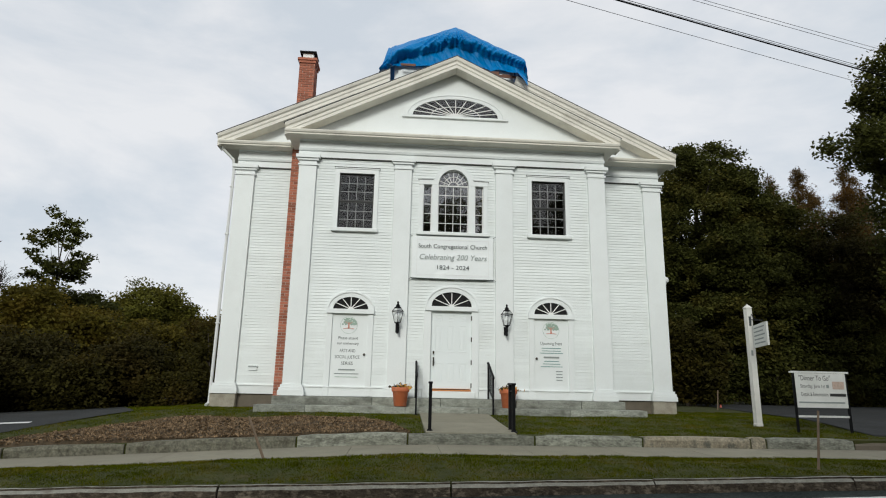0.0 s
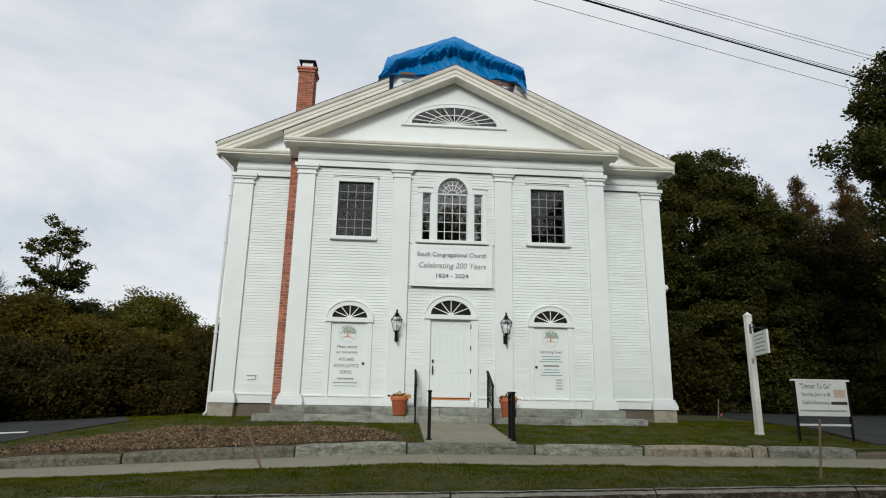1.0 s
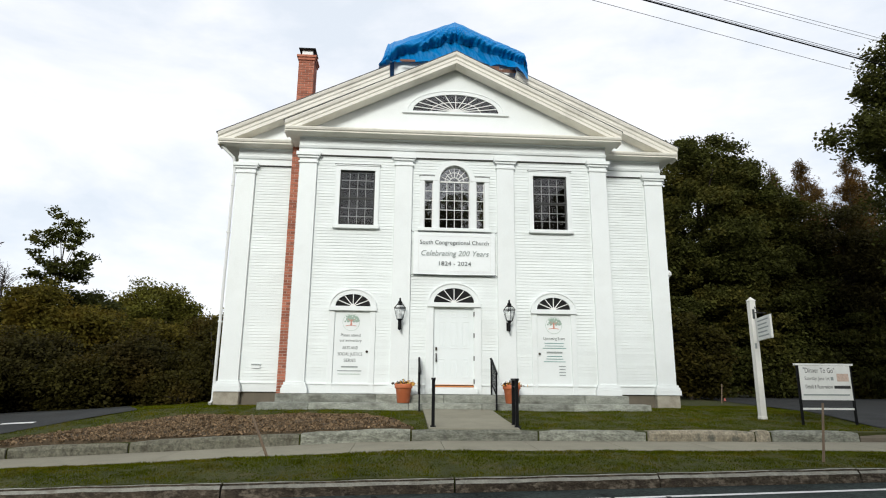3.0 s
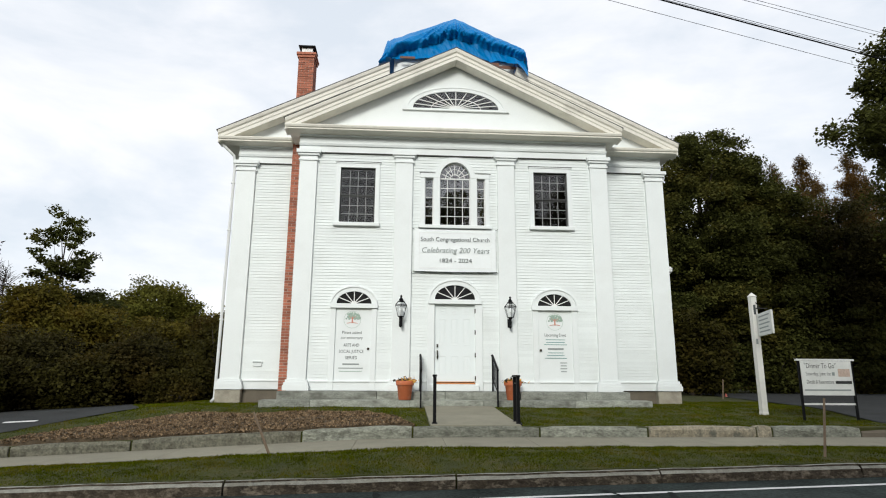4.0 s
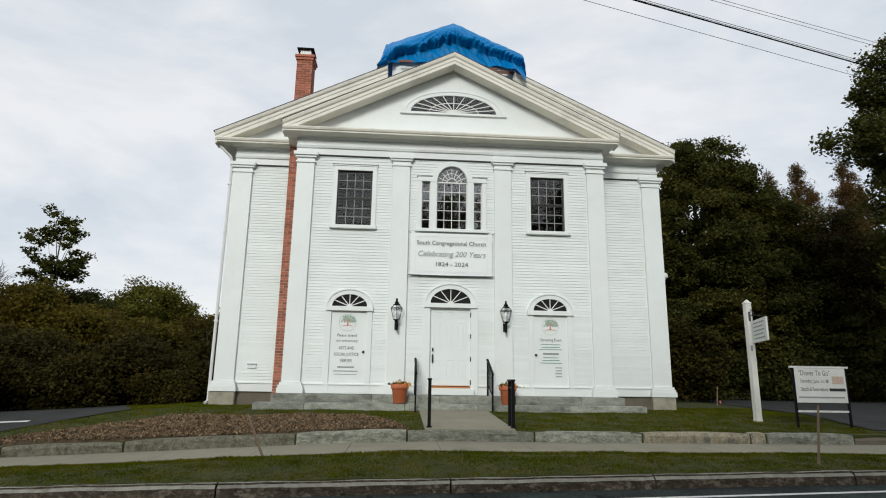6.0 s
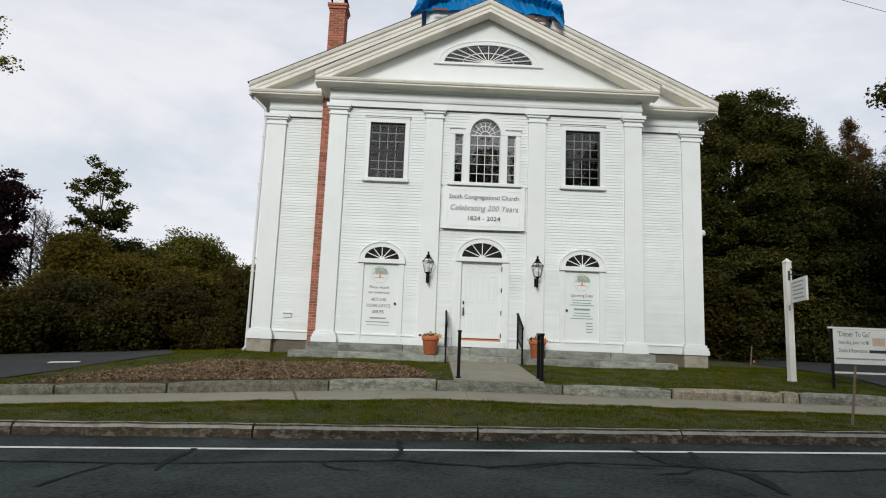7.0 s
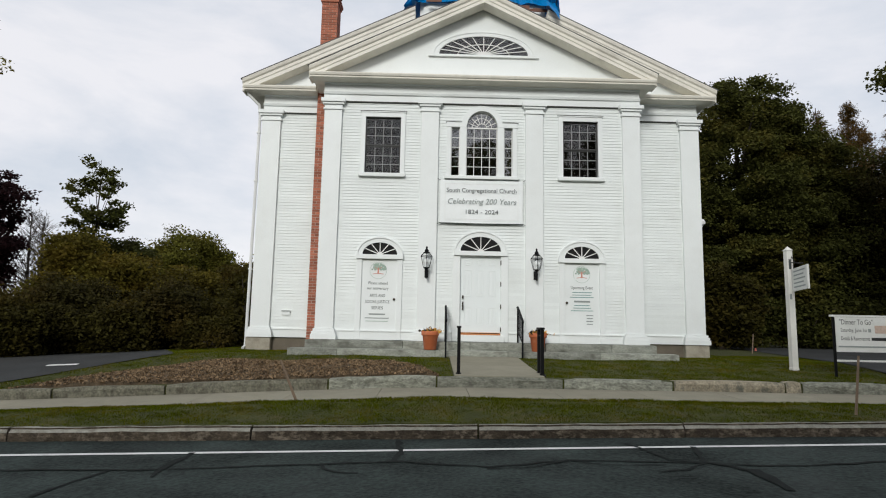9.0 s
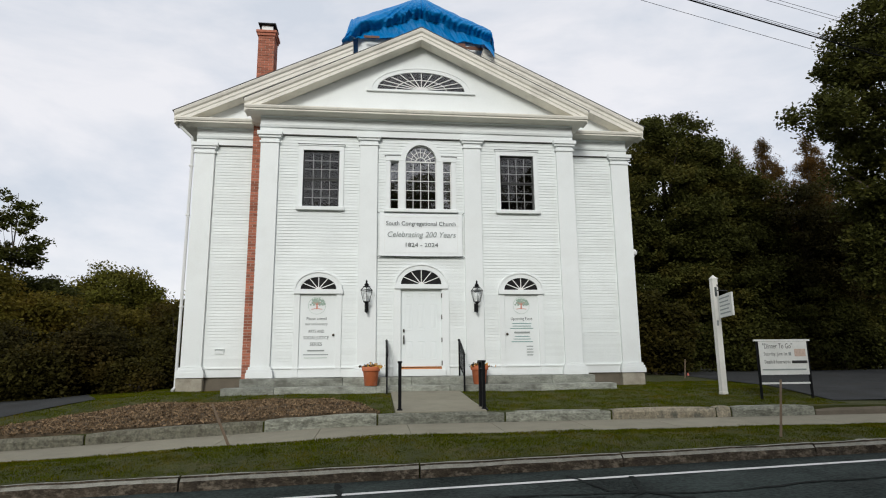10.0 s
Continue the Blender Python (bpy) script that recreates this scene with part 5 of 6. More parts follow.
def flower_pot(x, y, z, seed):
    r = empty("flower_pot", x, y, z, "orange terracotta pot with withered flowers on the step", "flower pot", group="pots beside the door")
    bm = bmesh.new()
    lathe(bm, [(0.135, 0), (0.15, 0.01), (0.19, 0.335), (0.195, 0.34), (0.215, 0.345), (0.22, 0.365), (0.226, 0.445), (0.217, 0.455), (0.195, 0.45), (0.185, 0.41), (0.02, 0.405)], 0, 0, 28)
    for f in bm.faces:
        f.smooth = len(f.verts) == 4
    part("pot", bm, M_TERRA, r)
    g = np.random.RandomState(seed)
    for name, mat, n, dx in (("withered_leaves", M_POTLEAF, 330, -0.03), ("petals", M_FLOWER, 330, 0.06)):
        p = np.stack([g.normal(dx, 0.085, n), g.normal(0, 0.08, n), 0.42 + np.abs(g.normal(0, 0.04, n))], 1)
        d, e = g.normal(0, 0.017, (n, 3)), g.normal(0, 0.014, (n, 3))
        tagged(quads(name, np.stack([p - d, p - e, p + d, p + e], 1), mat, r), kind="stuff")


flower_pot(-1.28, 14.87, 0.972, 1)
flower_pot(1.40, 14.87, 0.972, 2)

# ================= signs =================
sp = empty("sign_post", 6.78, 13.2, 0.75, "white square post with a hanging notice board", "sign post")
bm = bmesh.new()
box(bm, 6.715, 6.845, 13.135, 13.265, 0.70, 3.40)
tip = bm.verts.new((6.78, 13.2, 3.50))
c = [bm.verts.new((6.78 + a, 13.2 + b, 3.402)) for a, b in ((-0.08, -0.08), (0.08, -0.08), (0.08, 0.08), (-0.08, 0.08))]
for i in range(4):
    bm.faces.new((c[i], c[(i + 1) % 4], tip))
bm.faces.new(c[::-1])
under(part("post", bm, M_SIGNPOST), sp)
under(part("plinth", boxes((6.705, 6.855, 13.125, 13.275, 0.70, 0.80)), M_SIGNPOST, bevel=0.01), sp)
A, B = Vector((6.80, 13.08)), Vector((6.46, 12.02))
n2 = Vector((-(B - A).y, (B - A).x)).normalized() * 0.02
bm = bmesh.new()
v = [bm.verts.new((p.x + s * n2.x, p.y + s * n2.y, z)) for z in (2.47, 2.97) for p in (A, B) for s in (-1, 1)]
for f in ((0, 1, 3, 2), (4, 6, 7, 5), (0, 4, 5, 1), (2, 3, 7, 6), (0, 2, 6, 4), (1, 5, 7, 3)):
    bm.faces.new([v[i] for i in f])
under(part("sign_board", bm, M_SIGN), sp)
for k in range(5):
    bm = bmesh.new()
    z = 2.88 - 0.085 * k
    a2, b2 = A + (B - A) * 0.12, A + (B - A) * (0.88 - 0.1 * (k % 2))
    side = -1.0 if n2.x > 0 else 1.0
    o = n2 * 1.15 * side
    bm.faces.new([bm.verts.new(q) for q in ((a2.x + o.x, a2.y + o.y, z), (b2.x + o.x, b2.y + o.y, z), (b2.x + o.x, b2.y + o.y, z + 0.03), (a2.x + o.x, a2.y + o.y, z + 0.03))])
    under(part("print_line", bm, M_TEXTG), sp)
bm = bmesh.new()
tube(bm, [(6.80, 13.10, 3.12), (6.55, 12.3, 3.02)], 0.014, 6)
tube(bm, [(6.80, 13.10, 3.25), (6.72, 12.85, 3.10)], 0.010, 6)
under(part("bracket", bm, M_IRON), sp)
under(part("stencil_bar", boxes((6.75, 6.80, 13.127, 13.134, 2.98, 3.20)), M_TEXT), sp)
under(part("stencil_bar", boxes((6.735, 6.78, 13.127, 13.134, 2.30, 2.42)), M_TEXTG), sp)

ds = empty("yard_sign", 7.7, 12.3, 0.7, "white printed meal sign in a black metal frame on the lawn", "yard sign")
SX0, SX1, SY = 7.10, 8.28, 12.3
for x in (SX0, SX1):
    under(part("leg", boxes((x - 0.02, x + 0.02, SY - 0.02, SY + 0.02, lawn_z(x, SY) - 0.05, 1.93)), M_IRON), ds)
under(part("top_bar", boxes((SX0 - 0.06, SX1 + 0.06, SY - 0.03, SY + 0.03, 1.91, 1.95)), M_SIGN), ds)
under(part("bottom_bar", boxes((SX0, SX1, SY - 0.012, SY + 0.012, 0.99, 1.03)), M_SIGN), ds)
under(part("sign_panel", boxes((SX0 + 0.02, SX1 - 0.03, SY - 0.035, SY - 0.022, 1.19, 1.905)), M_SIGN), ds)
yy = SY - 0.037
lettering("writing", '"Dinner To Go"', 0.155, SX0 + 0.10, yy, 1.80, M_BLACKP, ds, 0.70, align="LEFT")
lettering("writing", "Saturday, June 1st", 0.105, SX0 + 0.12, yy, 1.635, M_BLACKP, ds, 0.55, align="LEFT")
lettering("writing", "Details & Reservations", 0.115, SX0 + 0.12, yy, 1.465, M_BLACKP, ds, 0.60, align="LEFT")
for (x0, x1, z0, z1, mat) in ((0.76, 1.12, 1.43, 1.49, M_BLACKP), (0.06, 1.08, 1.285, 1.315, M_TEXTG), (0.70, 0.76, 1.60, 1.67, M_TEXTG), (0.84, 1.10, 1.58, 1.74, M_FADED)):
    under(part("print_bar", boxes((SX0 + x0, SX0 + x1, yy - 0.003, yy, z0, z1)), mat), ds)


def stake(name, a, b, r, label):
    bm = bmesh.new()
    tube(bm, [a, b], [r, r * 0.85], 6)
    tagged(part(name, bm, M_STAKE), label, "stake")


stake("wooden_stake", (-3.33, 9.64, walk_z(-3.3) - 0.05), (-3.62, 9.62, 0.98), 0.022, "leaning weathered wooden stake at the grass edge")
stake("wooden_stake", (4.68, 8.42, 0.36), (4.77, 8.40, 1.26), 0.018, "thin weathered wooden stake in the grass strip")
stake("wooden_stake", (9.52, 20.0, 0.62), (9.60, 20.0, 1.49), 0.022, "thin pale stake at the lot's edge")
cone = bmesh.new()
lathe(cone, [(0.09, 0.80), (0.09, 0.82), (0.06, 0.825), (0.02, 0.96), (0.012, 0.965)], 10.75, 22, 12)
tagged(part("traffic_cone", cone, M_CONE), "small orange-red traffic cone on the lot", "traffic cone")


# ================= overhead wires =================
def wire(p, q, r, dz=0.0, label="thin black overhead wire"):
    p, q = Vector(p), Vector(q)
    d = q - p
    bm = bmesh.new()
    pts = []
    for i in range(41):
        t = -2.2 + 6.6 * i / 40
        c = p + d * t
        pts.append((c.x, c.y, c.z + dz + 0.012 * ((t - 0.5) ** 2 - 0.25)))
    tube(bm, pts, r, 5)
    tagged(part("overhead_wire", bm, M_WIRE), label, "wire", group="overhead wires")


wire((3.51, 10.18, 9.0), (9.29, 11.88, 9.0), 0.016, label="thick black overhead cable")
wire((3.51, 10.18, 9.07), (9.29, 11.88, 9.10), 0.006)
wire((3.51, 10.18, 9.03), (9.29, 11.88, 9.05), 0.005)
wire((3.44, 10.07, 8.6), (8.97, 11.73, 8.6), 0.005)
wire((5.03, 10.7, 9.6), (9.57, 11.94, 9.6), 0.005)
wire((5.03, 10.7, 9.68), (9.57, 11.94, 9.70), 0.005)


# ================= vegetation =================
def leaf_cloud(r, centers, spread, n_each, size, flat=0.6):
    """Kite-shaped leaves about clump centres, as an (n, 4, 3) array."""
    c = np.repeat(centers, n_each, axis=0)
    s = np.repeat(spread, n_each)[:, None]
    p = c + np.clip(r.normal(0, 1, c.shape), -1.7, 1.7) * s * np.array([1, 1, flat])
    n = len(p)
    up = np.stack([r.normal(0, 0.9, n), r.normal(-0.25, 0.9, n), np.ones(n)], 1)
    up /= np.linalg.norm(up, axis=1)[:, None]
    a = r.normal(0, 1, (n, 3))
    a -= up * (a * up).sum(1)[:, None]
    a /= np.linalg.norm(a, axis=1)[:, None]
    b = np.cross(up, a)
    L = (size * r.uniform(0.55, 1.25, n))[:, None]
    return np.stack([p - a * L * 0.5, p + b * L * 0.32 + a * L * 0.08, p + a * L * 0.55, p - b * L * 0.32 + a * L * 0.08], 1)


def blob_clumps(r, blob, k):
    """k clump centres in an ellipsoid (x, y, z, rx, ry, rz), thicker near its skin."""
    x, y, z, rx, ry, rz = blob
    d = r.normal(0, 1, (k, 3))
    d /= np.linalg.norm(d, axis=1)[:, None]
    q = r.uniform(0.25, 1.0, k) ** 0.5
    q *= 1 + 0.16 * np.sin(d[:, 0] * 5 + x) * np.cos(d[:, 2] * 4 + y)
    return np.array([x, y, z]) + d * q[:, None] * np.array([rx, ry, rz])


def tree(name, x, y, blobs, mat, label, category="tree", size=0.2, clumps=60, per=60, spread=0.35, trunk=0.2, fork=0.35, seed=1, limbs=14, top=None, group=""):
    """A tree: tapered trunk, limbs out to the clumps, a crown of loose leaves."""
    r = np.random.RandomState(seed)
    z0 = lawn_z(x, y) - 0.1
    ob = empty(name, x, y, z0, label, category, group)
    cs = np.concatenate([blob_clumps(r, b, max(4, int(clumps * b[3] * b[5] / (blobs[0][3] * blobs[0][5])))) for b in blobs])
    ztop = top if top else max(b[2] for b in blobs)
    bm = bmesh.new()
    n = 7
    tx, ty = blobs[0][0], blobs[0][1]
    spine = [(x + (tx - x) * (i / n) ** 1.5 + r.normal(0, 0.04) * i / n, y + (ty - y) * (i / n) ** 1.5, z0 + (ztop - z0) * i / n) for i in range(n + 1)]
    tube(bm, spine, [trunk * (1.25 if i == 0 else 1 - 0.85 * i / n) for i in range(n + 1)], 8)
    under(part("trunk", bm, M_BARK), ob)
    bm = bmesh.new()
    for c in cs[r.permutation(len(cs))[:limbs]]:
        f = np.clip((c[2] - z0) / (ztop - z0) - 0.2 - 0.1 * r.rand(), fork, 0.92)
        i = f * n
        a = np.array(spine[int(i)]) * (1 - i % 1) + np.array(spine[min(int(i) + 1, n)]) * (i % 1)
        mid = a * 0.5 + c * 0.5 + np.array([0, 0, 0.12 * np.linalg.norm(c - a)])
        tube(bm, [tuple(a), tuple(mid), tuple(c)], [trunk * 0.38, trunk * 0.2, trunk * 0.06], 5)
    under(part("branchwork", bm, M_BARK), ob)
    sp = spread * r.uniform(0.6, 1.25, len(cs))
    cr = quads("crown", leaf_cloud(r, cs, sp, per, size), mat)
    under(cr, ob)
    return ob


# right side: dark maples and brown conifers behind the lot
tree("maple_tree", 13.6, 27.5, [(13.2, 27.5, 8.2, 2.9, 3.2, 4.9), (11.6, 28, 5.0, 2.6, 3, 3.4), (15.2, 28, 5.6, 2.6, 3, 4.2), (14.2, 27, 11.6, 1.3, 1.8, 1.8), (12.6, 27, 12.0, 1.1, 1.5, 1.6), (14.2, 26.8, 7.6, 1.9, 1.2, 2.6), (15.4, 27.2, 10.3, 1.5, 1.8, 2.5), (16.7, 27.4, 8.8, 1.6, 1.8, 2.3)],
     L_DARK, "tall dark green maple with a full dense crown", size=0.16, clumps=230, per=290, spread=0.31, trunk=0.32, seed=11)
tree("maple_tree", 18.2, 28.5, [(17.6, 28.5, 5.0, 2.6, 3, 3.6), (16.5, 27.5, 7.9, 1.4, 2, 2.0), (18.2, 28, 8.4, 1.6, 2, 2.2), (20.0, 28, 3.6, 2.8, 3, 3)],
     L_DARK, "dark green maple with dense leaves at the lot's edge", size=0.16, clumps=180, per=310, spread=0.33, trunk=0.28, seed=12)


def conifer(x, y, h, rad, seed, lean=0.0):
    r = np.random.RandomState(seed)
    z0 = lawn_z(x, y) - 0.1
    ob = empty("conifer_tree", x, y, z0, "brownish conifer with ragged drooping branches", "tree", "conifers behind the lot")
    bm = bmesh.new()
    tube(bm, [(x, y, z0), (x + lean * 0.5, y, z0 + h * 0.5), (x + lean, y, z0 + h)], [0.24, 0.15, 0.02], 7)
    under(part("trunk", bm, M_BARK), ob)
    cs, bm = [], bmesh.new()
    for k in range(520):
        f = 1.0 - r.uniform(0.0, 0.95) ** 0.62
        a = r.uniform(0, 2 * math.pi)
        L = 1.6 * rad * (1.0 - f) ** 0.85 * r.uniform(0.2, 1.25) + 0.05
        base = Vector((x + lean * f, y, z0 + h * f))
        end = base + Vector((math.cos(a) * L, math.sin(a) * L, (1.0 * f - 0.35) * L))
        if k % 4 == 0:
            tube(bm, [tuple(base), tuple(end)], [0.04, 0.01], 4)
        for q in (0.35, 0.6, 0.8, 1.0):
            cs.append(base.lerp(end, q) + Vector((r.normal(0, 0.10), r.normal(0, 0.10), r.normal(0, 0.08) - 0.15 * q * q)))
    tagged(under(part("branchwork", bm, M_BARK), ob), kind="stuff")
    cs = np.array([tuple(c) for c in cs])
    under(quads("crown", leaf_cloud(r, cs, r.uniform(0.05, 0.16, len(cs)), 40, 0.085, 1.1), L_BROWN), ob)


conifer(21.4, 31, 13.5, 2.1, 21)
conifer(20.0, 31.5, 13.3, 1.9, 22)
conifer(24.3, 31, 13.7, 2.2, 23)
conifer(25.3, 31.8, 13.6, 2.2, 24)
conifer(22.9, 32, 12.4, 2.3, 25)
conifer(26.9, 33, 13.2, 2.4, 26)
conifer(18.9, 33.5, 12.2, 2.2, 27)

tree("rusty_maple_tree", 20.4, 27.2, [(20.0, 26.8, 6.6, 2.3, 2, 3.2), (22.5, 27, 6.8, 2.2, 2, 3.4), (24.8, 27.4, 6.4, 2.0, 2, 3.4)],
     L_RUST, "broad maple turning rusty brown at the lot's edge", size=0.15, clumps=130, per=210, spread=0.34, trunk=0.24, seed=13)

# the near tree at the edge of the lot
tree("maple_tree", 17.6, 18.0, [(17.7, 18.0, 10.4, 2.5, 2.6, 3.6), (14.2, 17.7, 9.75, 1.2, 1.3, 0.65), (15.9, 17.8, 12.2, 1.1, 1.4, 1.2), (16.3, 18.3, 7.6, 1.1, 1.4, 1.5), (16.9, 18.5, 6.0, 1.3, 1.5, 1.6), (17.5, 18.5, 5.0, 2.0, 2.2, 2.4), (16.7, 18, 13.5, 1.0, 1.3, 0.8)],
     L_DARK, "large dark maple beside the parking lot", size=0.15, clumps=180, per=230, spread=0.27, trunk=0.38, seed=31, limbs=26)

# undergrowth along the lot
def shrub(x, y, rx, ry, h, mat, seed, label, size=0.2, k=70, per=70, name="shrub"):
    z = lawn_z(x, y)
    r = np.random.RandomState(seed)
    ob = empty(name, x, y, z - 0.05, label, "shrub", "shrubs at the edges")
    cs = blob_clumps(r, (x, y, z + h * 0.48, rx, ry, h * 0.52), k)
    cs[:, 2] = np.maximum(cs[:, 2], z + 0.15)
    bm = bmesh.new()
    for c in cs[:10]:
        tube(bm, [(x + r.normal(0, 0.1), y + r.normal(0, 0.1), z - 0.05), tuple((np.array([x, y, z + h * 0.3]) + c) / 2), tuple(c)], [0.04, 0.025, 0.01], 5)
    under(part("stem", bm, M_BARK), ob)
    under(quads("foliage", leaf_cloud(r, cs, 0.26 * r.uniform(0.7, 1.3, k) * max(0.8, rx / 1.6), per, size), mat), ob)
    return ob


for i, (x, y, rx, h, mat) in enumerate(((10.3, 23.5, 1.5, 3.4, L_SHRUB), (12.8, 27.2, 2.0, 2.6, L_DARK), (15.5, 26.9, 2.2, 3.2, L_DARK), (18.6, 26.9, 2.4, 3.4, L_DARK), (21.8, 27.3, 2.6, 3.8, L_DARK), (25.2, 27.6, 2.6, 4.2, L_DARK), (28.5, 28, 3.0, 6.0, L_DARK), (21.5, 29.5, 3.0, 6.5, L_SHRUB), (24.5, 30, 3.0, 7.0, L_DARK), (19.0, 30.5, 2.6, 6.0, L_DARK), (8.8, 29.5, 1.6, 3.0, L_DARK))):
    shrub(x, y, rx, rx * 0.8, h, mat, 50 + i, "dense dark undergrowth beyond the parking lot", size=0.17, k=90, per=170)

# left side: shrub belt along the driveway, trees behind it
for i in range(13):
    f = i / 12
    x = -21.5 + 13.2 * f
    y = max(13.4, 14.6 + 0.50 * (x + 14)) + (0.7 if i % 2 else 0.0)
    h = (1.5, 1.8, 2.1, 1.7, 1.8, 2.2, 1.7, 1.9, 1.5, 2.2, 1.5, 2.0, 1.3)[i]
    shrub(x, y + 1.0, 1.35, 1.1, h, (L_SHRUB, L_RUST, L_SHRUB, L_SHRUB, L_RUST)[i % 5], 80 + i, "dense dark olive shrub beside the driveway", size=0.105, k=90, per=210)
for i, (x, y, rx, h) in enumerate(((-12.3, 21.5, 1.5, 3.3), (-14.4, 21.0, 1.1, 2.1), (-10.4, 22.5, 1.4, 3.0), (-17.2, 20.6, 1.5, 2.2), (-19.0, 20.8, 1.6, 2.4), (-8.9, 24.5, 1.3, 3.4), (-11.8, 26, 1.7, 3.3), (-19.5, 19.8, 2.0, 3.2), (-23.5, 17.5, 2.2, 3.6))):
    shrub(x, y, rx, 1.4, h, (L_OLIVE, L_SHRUB, L_OLIVE)[i % 3], 110 + i, "tall olive and brown shrub behind the driveway", size=0.13, k=90, per=180)

tree("young_maple_tree", -15.0, 24.0, [(-15.05, 24.0, 6.3, 1.2, 1.0, 1.3), (-15.9, 24, 7.05, 0.55, 0.5, 0.3), (-14.7, 24, 7.45, 0.5, 0.5, 0.45), (-14.5, 24, 5.6, 0.75, 0.7, 0.55), (-16.05, 24, 5.35, 0.5, 0.4, 0.3), (-15.45, 24, 8.0, 0.22, 0.25, 0.3), (-15.0, 24, 4.8, 0.75, 0.7, 0.55)],
     L_YOUNG, "slender young maple with open layered branches", size=0.14, clumps=72, per=44, spread=0.12, trunk=0.055, seed=41, limbs=13, top=8.1)
tree("olive_tree", -13.9, 20.8, [(-13.7, 20.7, 3.6, 0.9, 1.0, 0.95), (-12.6, 20.9, 3.0, 1.1, 1.1, 0.75), (-13.9, 20.5, 2.6, 1.0, 1.0, 1.0)], L_YELLOW, "low broad tree with yellowing olive leaves", size=0.13, clumps=80, per=130, spread=0.24, trunk=0.14, seed=42)
tree("green_tree", -14.6, 25.2, [(-14.5, 25.2, 3.9, 1.1, 1.1, 1.0)], L_DARK, "dark green bushy tree behind the shrubs", size=0.14, clumps=90, per=170, spread=0.26, trunk=0.13, seed=47)
tree("round_tree", -15.3, 34.0, [(-15.2, 34, 4.6, 2.3, 2.2, 2.1), (-13.8, 34, 3.9, 1.3, 1.5, 1.6), (-16.5, 34, 4.2, 1.2, 1.4, 1.5)], L_ROUND, "rounded green tree behind the shrubs", size=0.15, clumps=130, per=260, spread=0.34, trunk=0.22, seed=43)
tree("far_tree", -21.0, 40.0, [(-21.0, 40, 4.2, 1.6, 1.6, 1.7), (-23.5, 40, 3.6, 1.8, 1.6, 1.6)], L_GREEN, "small distant green tree", size=0.36, clumps=60, per=60, spread=0.4, trunk=0.18, seed=44)
tree("purple_maple_tree", -20.8, 22.5, [(-21.0, 22.5, 5.3, 3.0, 2.4, 2.9), (-18.5, 22.3, 4.6, 1.5, 1.6, 1.7), (-20.8, 22.4, 7.6, 1.7, 1.6, 1.3), (-18.4, 22.4, 6.3, 1.1, 1.2, 0.9), (-19.4, 22.3, 2.9, 1.8, 1.5, 1.6), (-23.6, 22.5, 5.5, 2, 2, 2.6)],
     L_PURPLE, "dark purple-leaved maple beyond the driveway", size=0.15, clumps=240, per=170, spread=0.24, trunk=0.26, seed=45, limbs=24)
tree("street_maple_tree", -18.5, 13.5, [(-14.2, 13.2, 8.1, 1.7, 1.3, 0.75), (-12.1, 13.0, 7.2, 0.85, 0.7, 0.35), (-12.4, 13.1, 8.1, 0.7, 0.7, 0.35), (-13.6, 13.0, 9.5, 1.5, 1.1, 0.28), (-14.4, 13.0, 6.7, 0.9, 0.9, 0.35), (-17.5, 13.5, 8.5, 2.2, 2.0, 2.0)],
     L_YELLOW, "street maple with yellow-green leaves on long boughs", size=0.085, clumps=90, per=130, spread=0.15, trunk=0.19, seed=46, limbs=34, fork=0.5)


def bare_tree(x, y, h, seed):
    r = np.random.RandomState(seed)
    z0 = lawn_z(x, y) - 0.1
    ob = empty("bare_tree", x, y, z0, "thin bare grey tree among the shrubs", "tree")
    bm = bmesh.new()
    tube(bm, [(x, y, z0), (x + 0.1, y, z0 + h * 0.5), (x, y, z0 + h)], [0.08, 0.05, 0.01], 6)
    under(part("trunk", bm, M_BARK), ob)
    bm = bmesh.new()
    for k in range(130):
        f = r.uniform(0.25, 0.98)
        a, L = r.uniform(0, 6.28), r.uniform(0.5, 1.7) * (1.2 - f)
        p = np.array([x, y, z0 + h * f])
        q = p + np.array([math.cos(a) * L, math.sin(a) * L, L * 0.9])
        tube(bm, [tuple(p), tuple((p + q) / 2 + np.array([0, 0, -0.06])), tuple(q)], [0.016, 0.011, 0.005], 4)
        for t in (0.45, 0.65, 0.85):
            m = p + (q - p) * t
            tube(bm, [tuple(m), tuple(m + np.array([r.normal(0, 0.16), r.normal(0, 0.16), abs(r.normal(0.15, 0.12))]))], [0.008, 0.004], 3)
    under(part("branchwork", bm, M_BARK), ob)


bare_tree(-16.5, 23.0, 5.3, 61)
bare_tree(-17.4, 23.6, 5.6, 62)
bare_tree(-15.9, 22.6, 4.2, 63)

# weeds at the church's corner
shrub(-7.6, 17.4, 0.55, 0.4, 0.5, L_SHRUB, 71, "low straggling weeds by the church corner", size=0.10, k=30, per=40, name="weeds")
shrub(-7.2, 19.2, 0.5, 0.6, 2.2, L_SHRUB, 72, "small shrub against the church side", size=0.12, k=40, per=80)
shrub(-8.1, 21.0, 0.8, 0.7, 2.9, L_SHRUB, 73, "tall dark shrub behind the church corner", size=0.12, k=60, per=130)

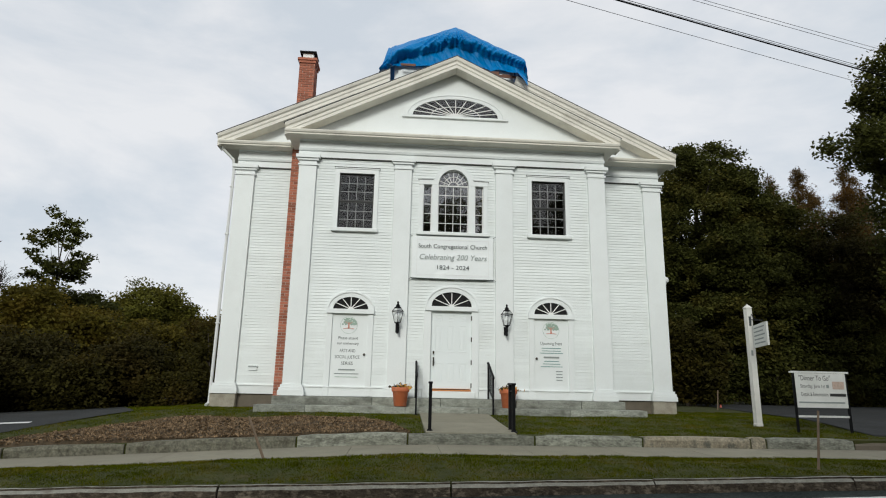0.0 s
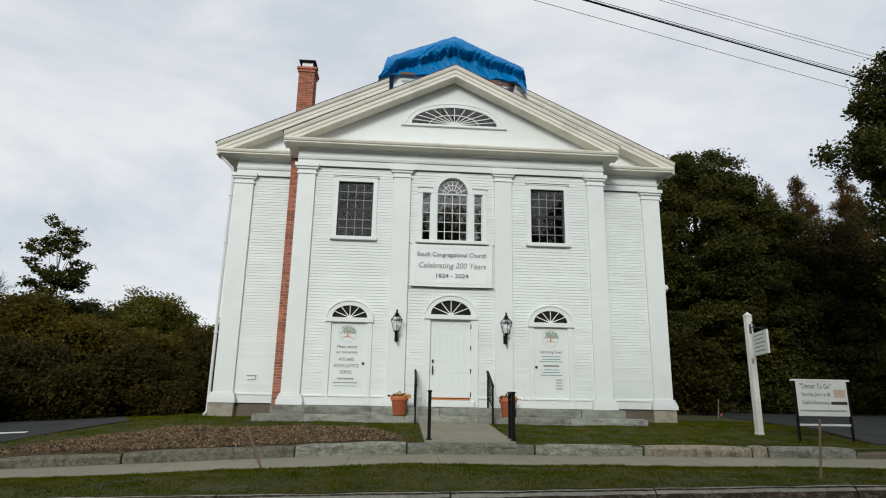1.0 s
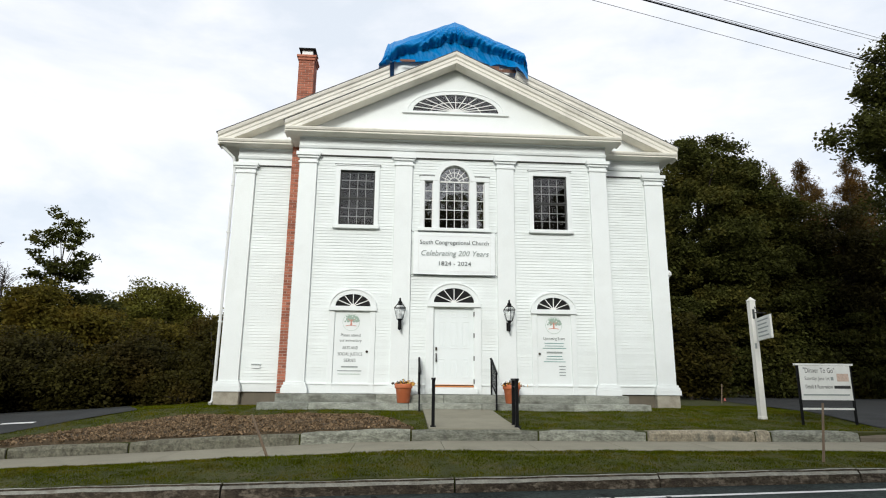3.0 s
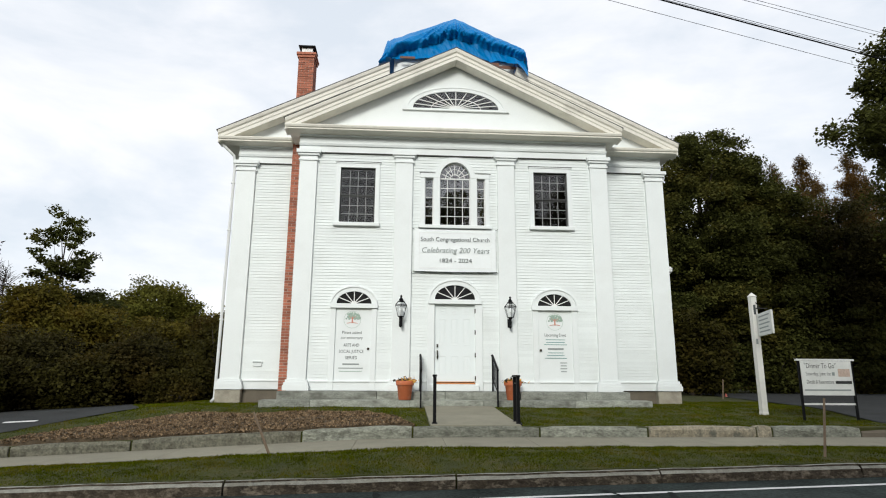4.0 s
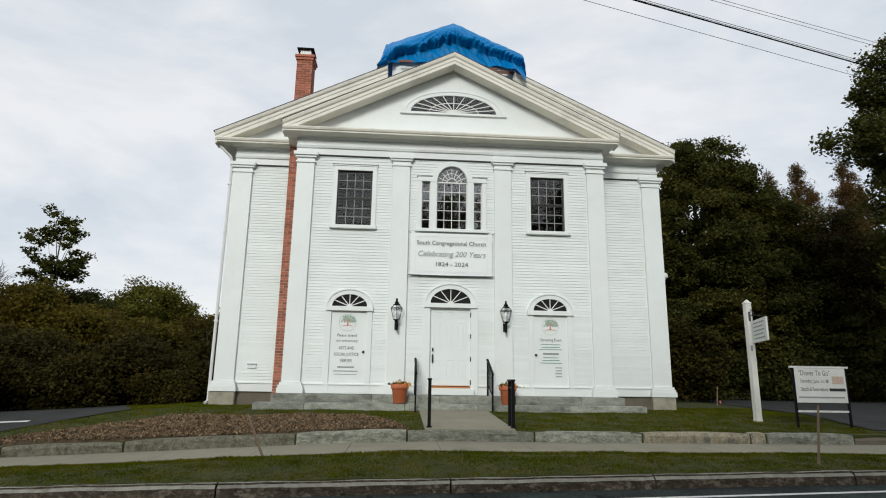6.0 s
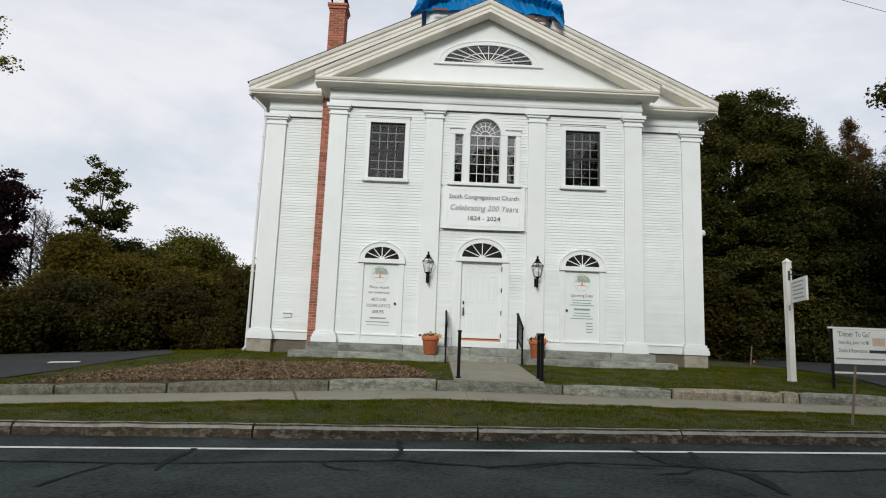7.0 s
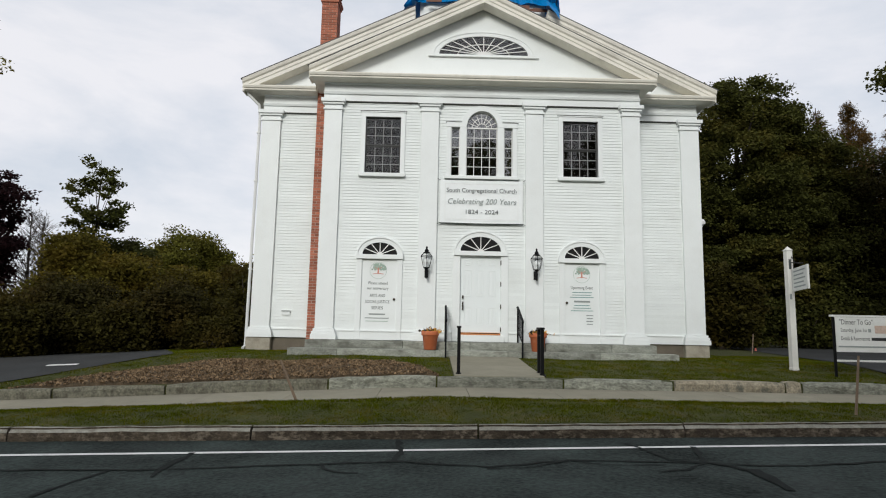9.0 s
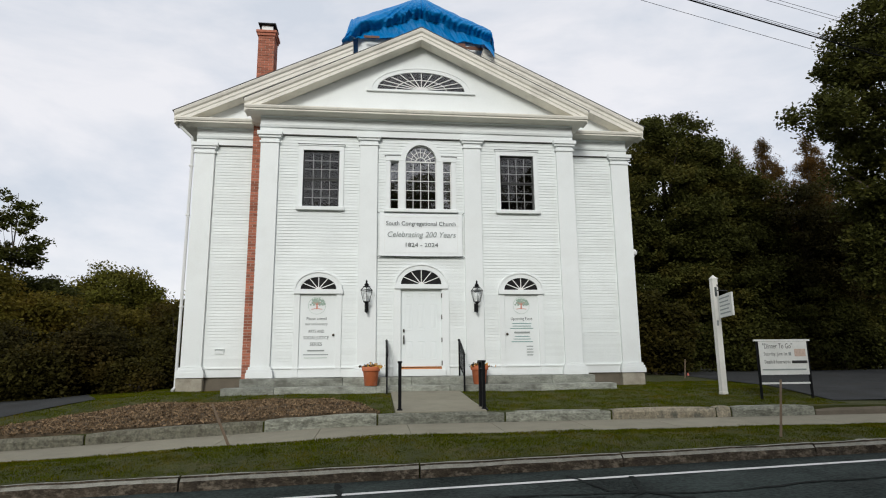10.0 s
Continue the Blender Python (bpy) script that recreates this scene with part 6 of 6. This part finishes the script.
# woods behind the viewer, across the street
for i in range(14):
    x, y = -40 + i * 6, -17 - (i % 3) * 2
    h = (8.6, 8.6, 8.0, 7.0, 6.4, 6.4, 6.7, 9.6, 9.9, 9.8, 9.4, 8.6, 8.6, 8.6)[i]
    tree("roadside_tree", x, y, [(x, y, h, 3.8, 3, h - 0.8), (x + 2.5, y, h * 0.6, 3.0, 2.5, h * 0.5)], (L_GREEN, L_DARK)[i % 2], "broad leafy tree across the street", size=0.42, clumps=120, per=230, spread=0.8, trunk=0.3, seed=200 + i, limbs=8, group="trees across the street")


# grass
def grass(name, n, seed, y1, test, zf, label, hmin=0.010, hmax=0.024):
    r = np.random.RandomState(seed)
    out = []
    x = r.uniform(-12, 12, n * 4)
    y = r.uniform(8.06, y1, n * 4)
    for a, b in zip(x, y):
        if test(a, b):
            out.append((a, b, zf(a, b)))
            if len(out) >= n:
                break
    p = np.array(out)
    m = len(p)
    ang = r.uniform(0, 2 * np.pi, m)
    patch = np.array([noise.noise(Vector((a * 2.2, b * 2.2, 4.0))) + 0.6 * noise.noise(Vector((a * 9, b * 9, 1.0))) for a, b, _ in out])
    h = r.uniform(hmin, hmax, m) * np.clip(1.0 + 1.1 * patch, 0.35, 2.2)
    w = 0.007
    side = np.stack([np.cos(ang) * w, np.sin(ang) * w, np.zeros(m)], 1)
    tip = p + np.stack([r.normal(0, 0.018, m), r.normal(0, 0.018, m), h], 1)
    p[:, 2] -= 0.01
    tagged(quads(name, np.stack([p - side, p + side, tip], 1), M_GRASS, None, 3), label, "grass", kind="stuff")


grass("verge_grass", 120000, 301, 9.63, lambda x, y: y < 9.63, ground_z, "short mown grass on the strip by the kerb")


def on_lawn(x, y):
    if y < 11.2 or mound(x, y) > 0.01 or (-0.82 < x < 0.88 and y < 14.8):
        return False
    if x < drive_edge(y) - 0.05 or x > 8.35 + (y - 11.9) * 0.215:
        return False
    if y > 14.68 and abs(x) < 4.9 or y > 16.4 and abs(x) < 6.5:
        return False
    return True


grass("lawn_grass", 110000, 302, 18.0, on_lawn, ground_z, "short patchy lawn grass in front of the church", 0.012, 0.030)
